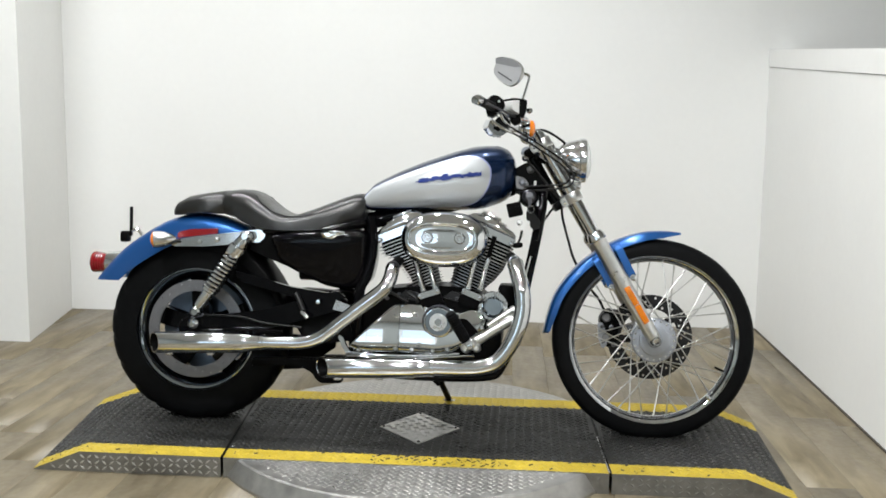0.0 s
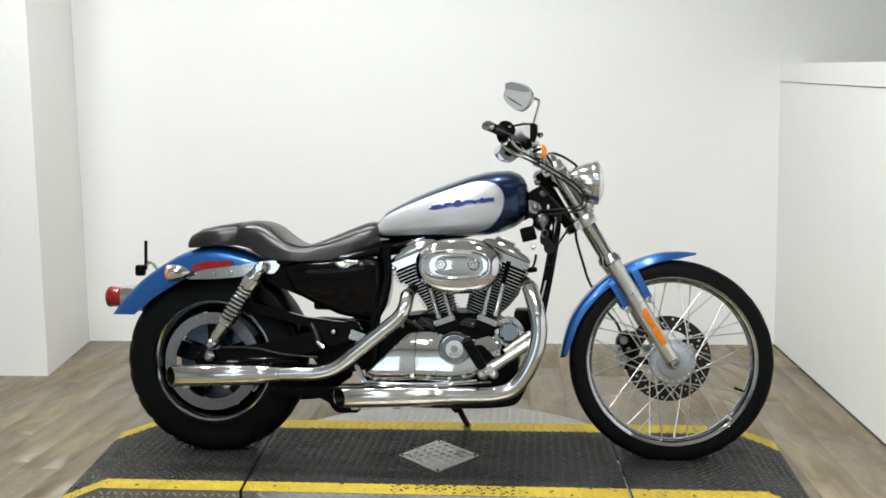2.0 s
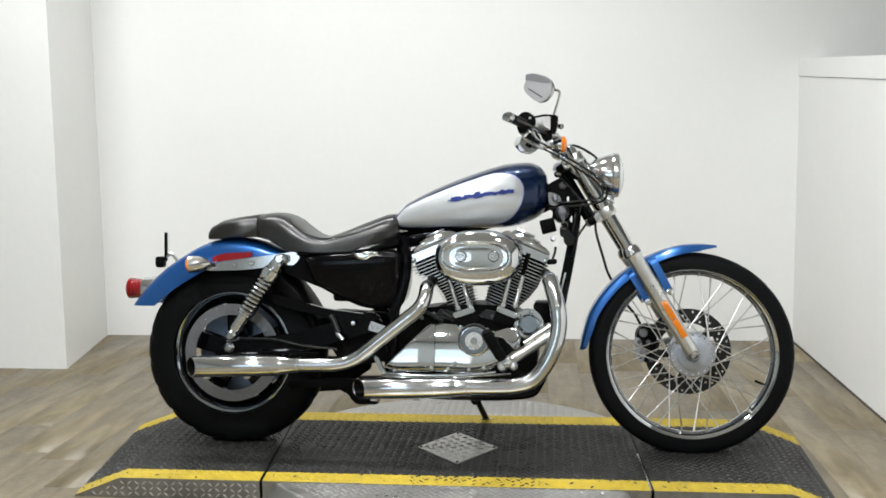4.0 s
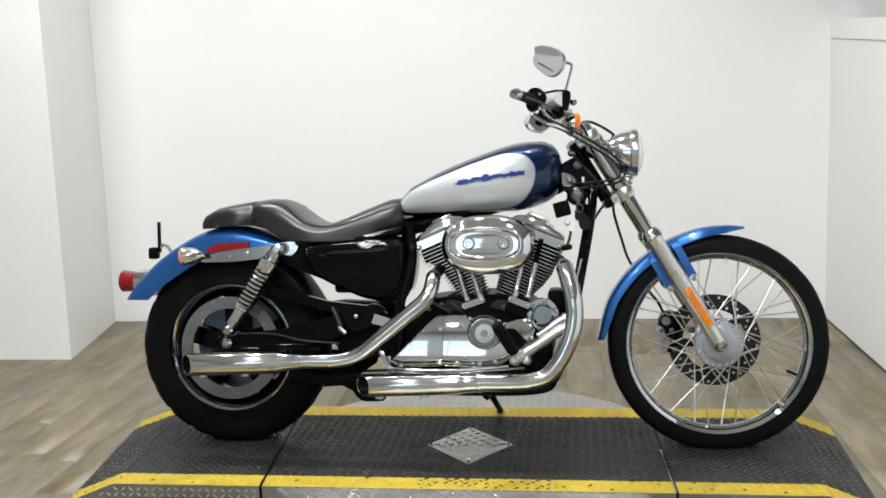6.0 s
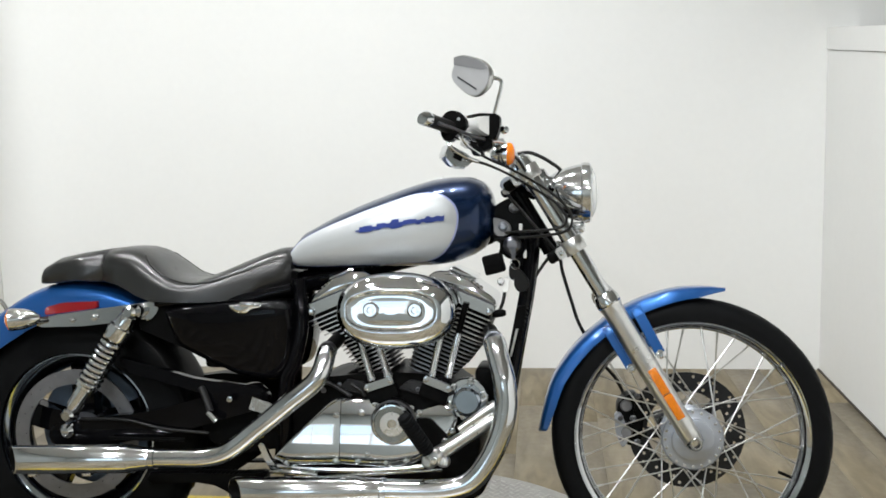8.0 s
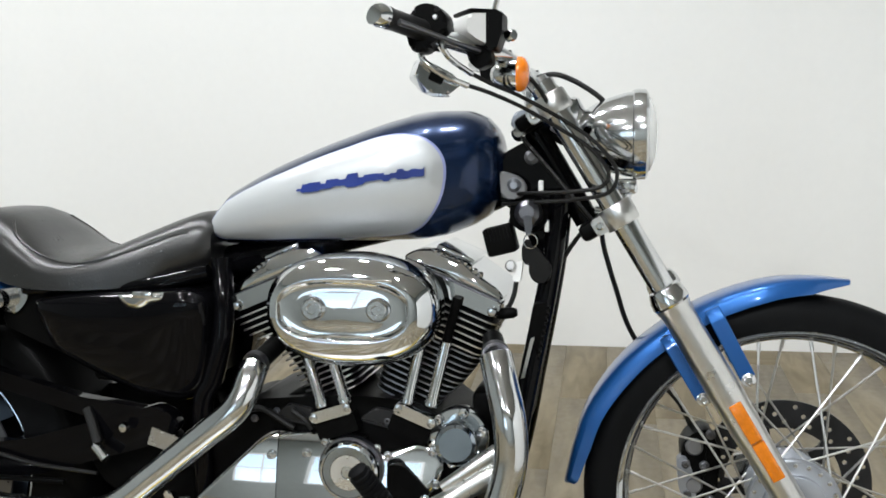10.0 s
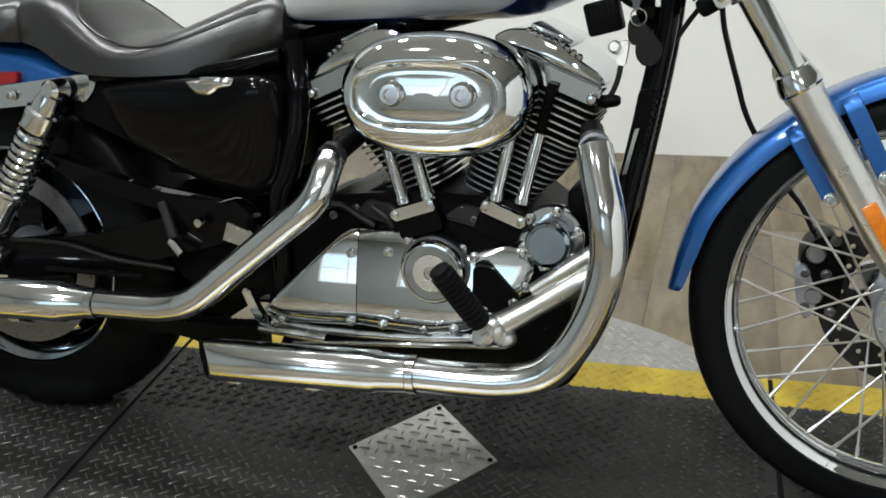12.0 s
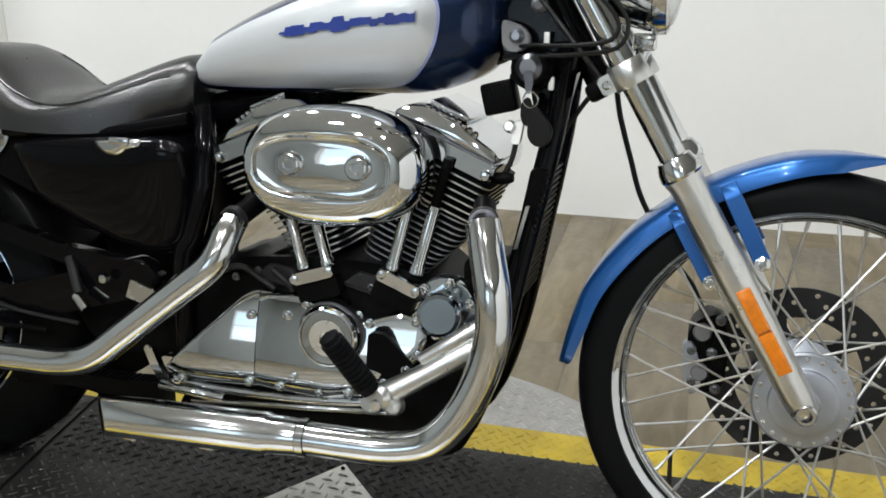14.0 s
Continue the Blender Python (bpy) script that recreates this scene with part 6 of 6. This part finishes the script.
# drive belt, hoses and small parts round the swingarm
drive = sub("drive_belt", label="black toothed drive belt")
bm = bmesh.new()
for z0, z1 in ((RZ + 0.1, 0.40), (0.205, 0.222)):
    rings = []
    for t in np.linspace(0, 1, 8):
        x = RX + (0.60 - RX) * t
        z = z0 + (z1 - z0) * t
        rings.append([(x, 0.078, z - 0.003), (x, 0.104, z - 0.003), (x, 0.104, z + 0.003), (x, 0.078, z + 0.003)])
    loft(bm, rings)
part("belt", bm, RUBBER, drive)
fit = sub("brake_line", label="rear brake hose, fittings and brackets")
part("hose", tube(bmesh.new(), [(0.0, -0.135, 0.372), (0.12, -0.14, 0.372), (0.22, -0.14, 0.352), (0.34, -0.14, 0.342)], 0.004, 8), HOSE, fit)
part("bracket", box(bmesh.new(), 0.08, 0.28, -0.152, -0.142, 0.322, 0.330, 0.002), SATIN_BLACK, fit)
part("fitting", rod(bmesh.new(), (0.345, -0.15, 0.395), (0.37, -0.16, 0.375), 0.009, 12), CHROME, fit)
part("fitting", lathe(bmesh.new(), [(0, 0.01), (0.007, 0.009), (0.01, 0.0)], (0.40, -0.145, 0.43), (0, -1, 0), 12), CHROME, fit)
part("drain_hose", tube(bmesh.new(), [(0.32, -0.13, 0.455), (0.335, -0.14, 0.43), (0.35, -0.15, 0.40)], 0.009, 10), HOSE, fit)
part("muffler_bracket", prism(bmesh.new(), rounded([(0.468, 0.322), (0.484, 0.322), (0.500, 0.285), (0.522, 0.255), (0.505, 0.249), (0.483, 0.285)], 0.006), -0.15, -0.135, 0.005), CHROME, fit)
part("tab", prism(bmesh.new(), [(0.455, 0.41), (0.49, 0.40), (0.53, 0.418), (0.465, 0.44)], -0.17, -0.165), STEEL, fit)

stand = sub("side_stand", label="black side stand holding the motorcycle up")
part("stand_leg", tube(bmesh.new(), [(0.775, 0.10, 0.18), (0.795, 0.21, 0.10), (0.81, 0.315, 0.034)], [0.012, 0.011, 0.011], 12), SATIN_BLACK, stand)
part("stand_foot", lathe(bmesh.new(), [(0, 0.004), (0.024, 0.004), (0.026, 0.0), (0.024, -0.004), (0, -0.004)], (0.81, 0.32, 0.0315), (0, 0.084, 1), 20), STEEL, stand)
part("stand_spring", tube(bmesh.new(), [(0.78, -0.06, 0.18), (0.79, -0.05, 0.165), (0.80, -0.03, 0.15)], 0.008, 10), SATIN_BLACK, stand)

# dark parts that fill the space behind the engine
gearbox = sub("gearbox", label="black gearbox, starter and battery tray")
part("gearbox_case", prism(bmesh.new(), rounded([(0.46, 0.30), (0.50, 0.42), (0.57, 0.462), (0.70, 0.466), (0.76, 0.45), (0.70, 0.38), (0.55, 0.28)], 0.03), -0.085, 0.11, 0.012), SATIN_BLACK, gearbox)
part("starter_motor", lathe(bmesh.new(), [(0, 0.09), (0.03, 0.09), (0.036, 0.08), (0.036, -0.09), (0, -0.09)], (0.70, -0.01, 0.455), (0, -1, 0), 24), SATIN_BLACK, gearbox)
part("battery_tray", box(bmesh.new(), 0.32, 0.53, -0.11, 0.11, 0.50, 0.66, 0.012), SATIN_BLACK, gearbox)
part("battery_side", prism(bmesh.new(), rounded([(0.15, 0.60), (0.17, 0.655), (0.32, 0.665), (0.34, 0.53), (0.30, 0.54), (0.235, 0.565)], 0.01), -0.118, 0.10, 0.006), SATIN_BLACK, gearbox)
part("belt_guard", prism(bmesh.new(), rounded([(0.10, 0.43), (0.30, 0.46), (0.48, 0.45), (0.50, 0.34), (0.36, 0.30), (0.16, 0.34)], 0.02), 0.06, 0.115, 0.006), SATIN_BLACK, gearbox)
part("lower_guard", prism(bmesh.new(), rounded([(0.30, 0.36), (0.47, 0.42), (0.52, 0.30), (0.42, 0.285), (0.34, 0.30)], 0.015), -0.10, -0.075, 0.005), SATIN_BLACK, gearbox)

# the front end is turned slightly to the left
pivot = Vector((1.12, 0, 0.90))
turn = Matrix.Translation(pivot) @ Matrix.Rotation(radians(2), 4, Vector((-RAKE, 0, 1)).normalized()) @ Matrix.Translation(-pivot)
for ob in list(bike.children):
    if ob.name.split(".")[0] in ("front_wheel", "fork_leg", "triple_clamp", "front_fender", "brake_caliper", "headlamp"):
        ob.matrix_basis = turn

part("lower_belt_guard", prism(bmesh.new(), rounded([(0.16, 0.225), (0.276, 0.229), (0.404, 0.230), (0.47, 0.236), (0.475, 0.15), (0.41, 0.148), (0.389, 0.155), (0.372, 0.183), (0.338, 0.199), (0.288, 0.206), (0.16, 0.198)], 0.008), -0.10, -0.06, 0.005), SATIN_BLACK, gearbox)
part("belt_deflector", prism(bmesh.new(), rounded([(0.12, 0.30), (0.42, 0.285), (0.42, 0.25), (0.30, 0.17), (0.16, 0.16)], 0.012), 0.06, 0.075, 0.004), SATIN_BLACK, gearbox)

for i in range(16):
    part("belt_tooth", box(bmesh.new(), 0.285 + 0.0115 * i, 0.291 + 0.0115 * i, -0.098, -0.062, 0.227, 0.2325, 0.001), SATIN_BLACK, gearbox)

# small pieces on the cases below the cylinders
part("cylinder_base", prism(bmesh.new(), rounded([(0.665, 0.452), (0.690, 0.478), (0.735, 0.470), (0.73, 0.440)], 0.008), -0.118, -0.10, 0.004), DISC_BLACK, gearbox)
part("cylinder_base", prism(bmesh.new(), rounded([(0.815, 0.455), (0.845, 0.478), (0.885, 0.470), (0.88, 0.440)], 0.008), -0.118, -0.10, 0.004), DISC_BLACK, gearbox)
for pts in ([(0.60, -0.116, 0.455), (0.64, -0.12, 0.468), (0.68, -0.12, 0.448), (0.70, -0.118, 0.436)], [(0.70, -0.122, 0.468), (0.725, -0.126, 0.452), (0.735, -0.124, 0.437)], [(0.90, -0.12, 0.455), (0.925, -0.125, 0.44), (0.955, -0.122, 0.45)]):
    part("oil_hose", tube(bmesh.new(), pts, 0.0055, 8), HOSE, gearbox)
for x, z in ((0.628, 0.448), (0.668, 0.462), (0.765, 0.447), (0.805, 0.452), (0.865, 0.455), (0.93, 0.462)):
    bolt(gearbox, x, -0.113, z, 0.0055, DARK_STEEL, 0.006)

# ---- floor planks ----
def floor():
    """Vinyl planks laid at a slant to the walls, each with its own bevelled edge."""
    ground = slab("floor", LEFT - 0.1, RIGHT + 0.1, SOUTH - 0.1, BACK + 0.1, -0.06, -0.004, DARKJOINT, "grey-brown wood-look plank floor", "floor")
    turn = radians(FLOOR_TURN)
    c, s = math.cos(turn), math.sin(turn)
    W, L = 0.152, 1.22
    rng = random.Random(4)
    def shape(w, l):
        bm = bmesh.new()
        e = 0.0012
        a = [bm.verts.new(p) for p in ((0, 0, -0.003), (l, 0, -0.003), (l, w, -0.003), (0, w, -0.003))]
        b = [bm.verts.new(p) for p in ((e, e, 0), (l - e, e, 0), (l - e, w - e, 0), (e, w - e, 0))]
        ring_faces(bm, a, b)
        bm.faces.new(b)
        return bm
    first = part("plank", shape(W, L), PLANK, ground, angle=3)
    spare = bmesh.new()
    used = 0
    for j in range(-75, 75):
        shift = rng.random() * L
        for i in range(-9, 10):
            u, v = i * L + shift, j * W
            cx, cy = (u + L / 2) * c - (v + W / 2) * s, (u + L / 2) * s + (v + W / 2) * c
            if not (LEFT - 0.5 < cx < RIGHT + 0.5 and SOUTH - 0.5 < cy < BACK + 0.5):
                continue
            m = Matrix(((c, -s, 0, u * c - v * s), (s, c, 0, u * s + v * c), (0, 0, 1, 0), (0, 0, 0, 1)))
            if -2.6 < cx < 3.2 and -1.3 < cy < BACK + 0.4 and used < 299:
                if used:
                    again(first, m)
                else:
                    first.matrix_basis = m
                used += 1
            else:
                one = shape(W, L)
                bmesh.ops.transform(one, matrix=m, verts=one.verts)
                me = bpy.data.meshes.new("spare")
                one.to_mesh(me)
                one.free()
                spare.from_mesh(me)
                bpy.data.meshes.remove(me)
    tagged(part("planks", spare, PLANK, ground, angle=3), kind="stuff")


FLOOR_TURN = 91
floor()
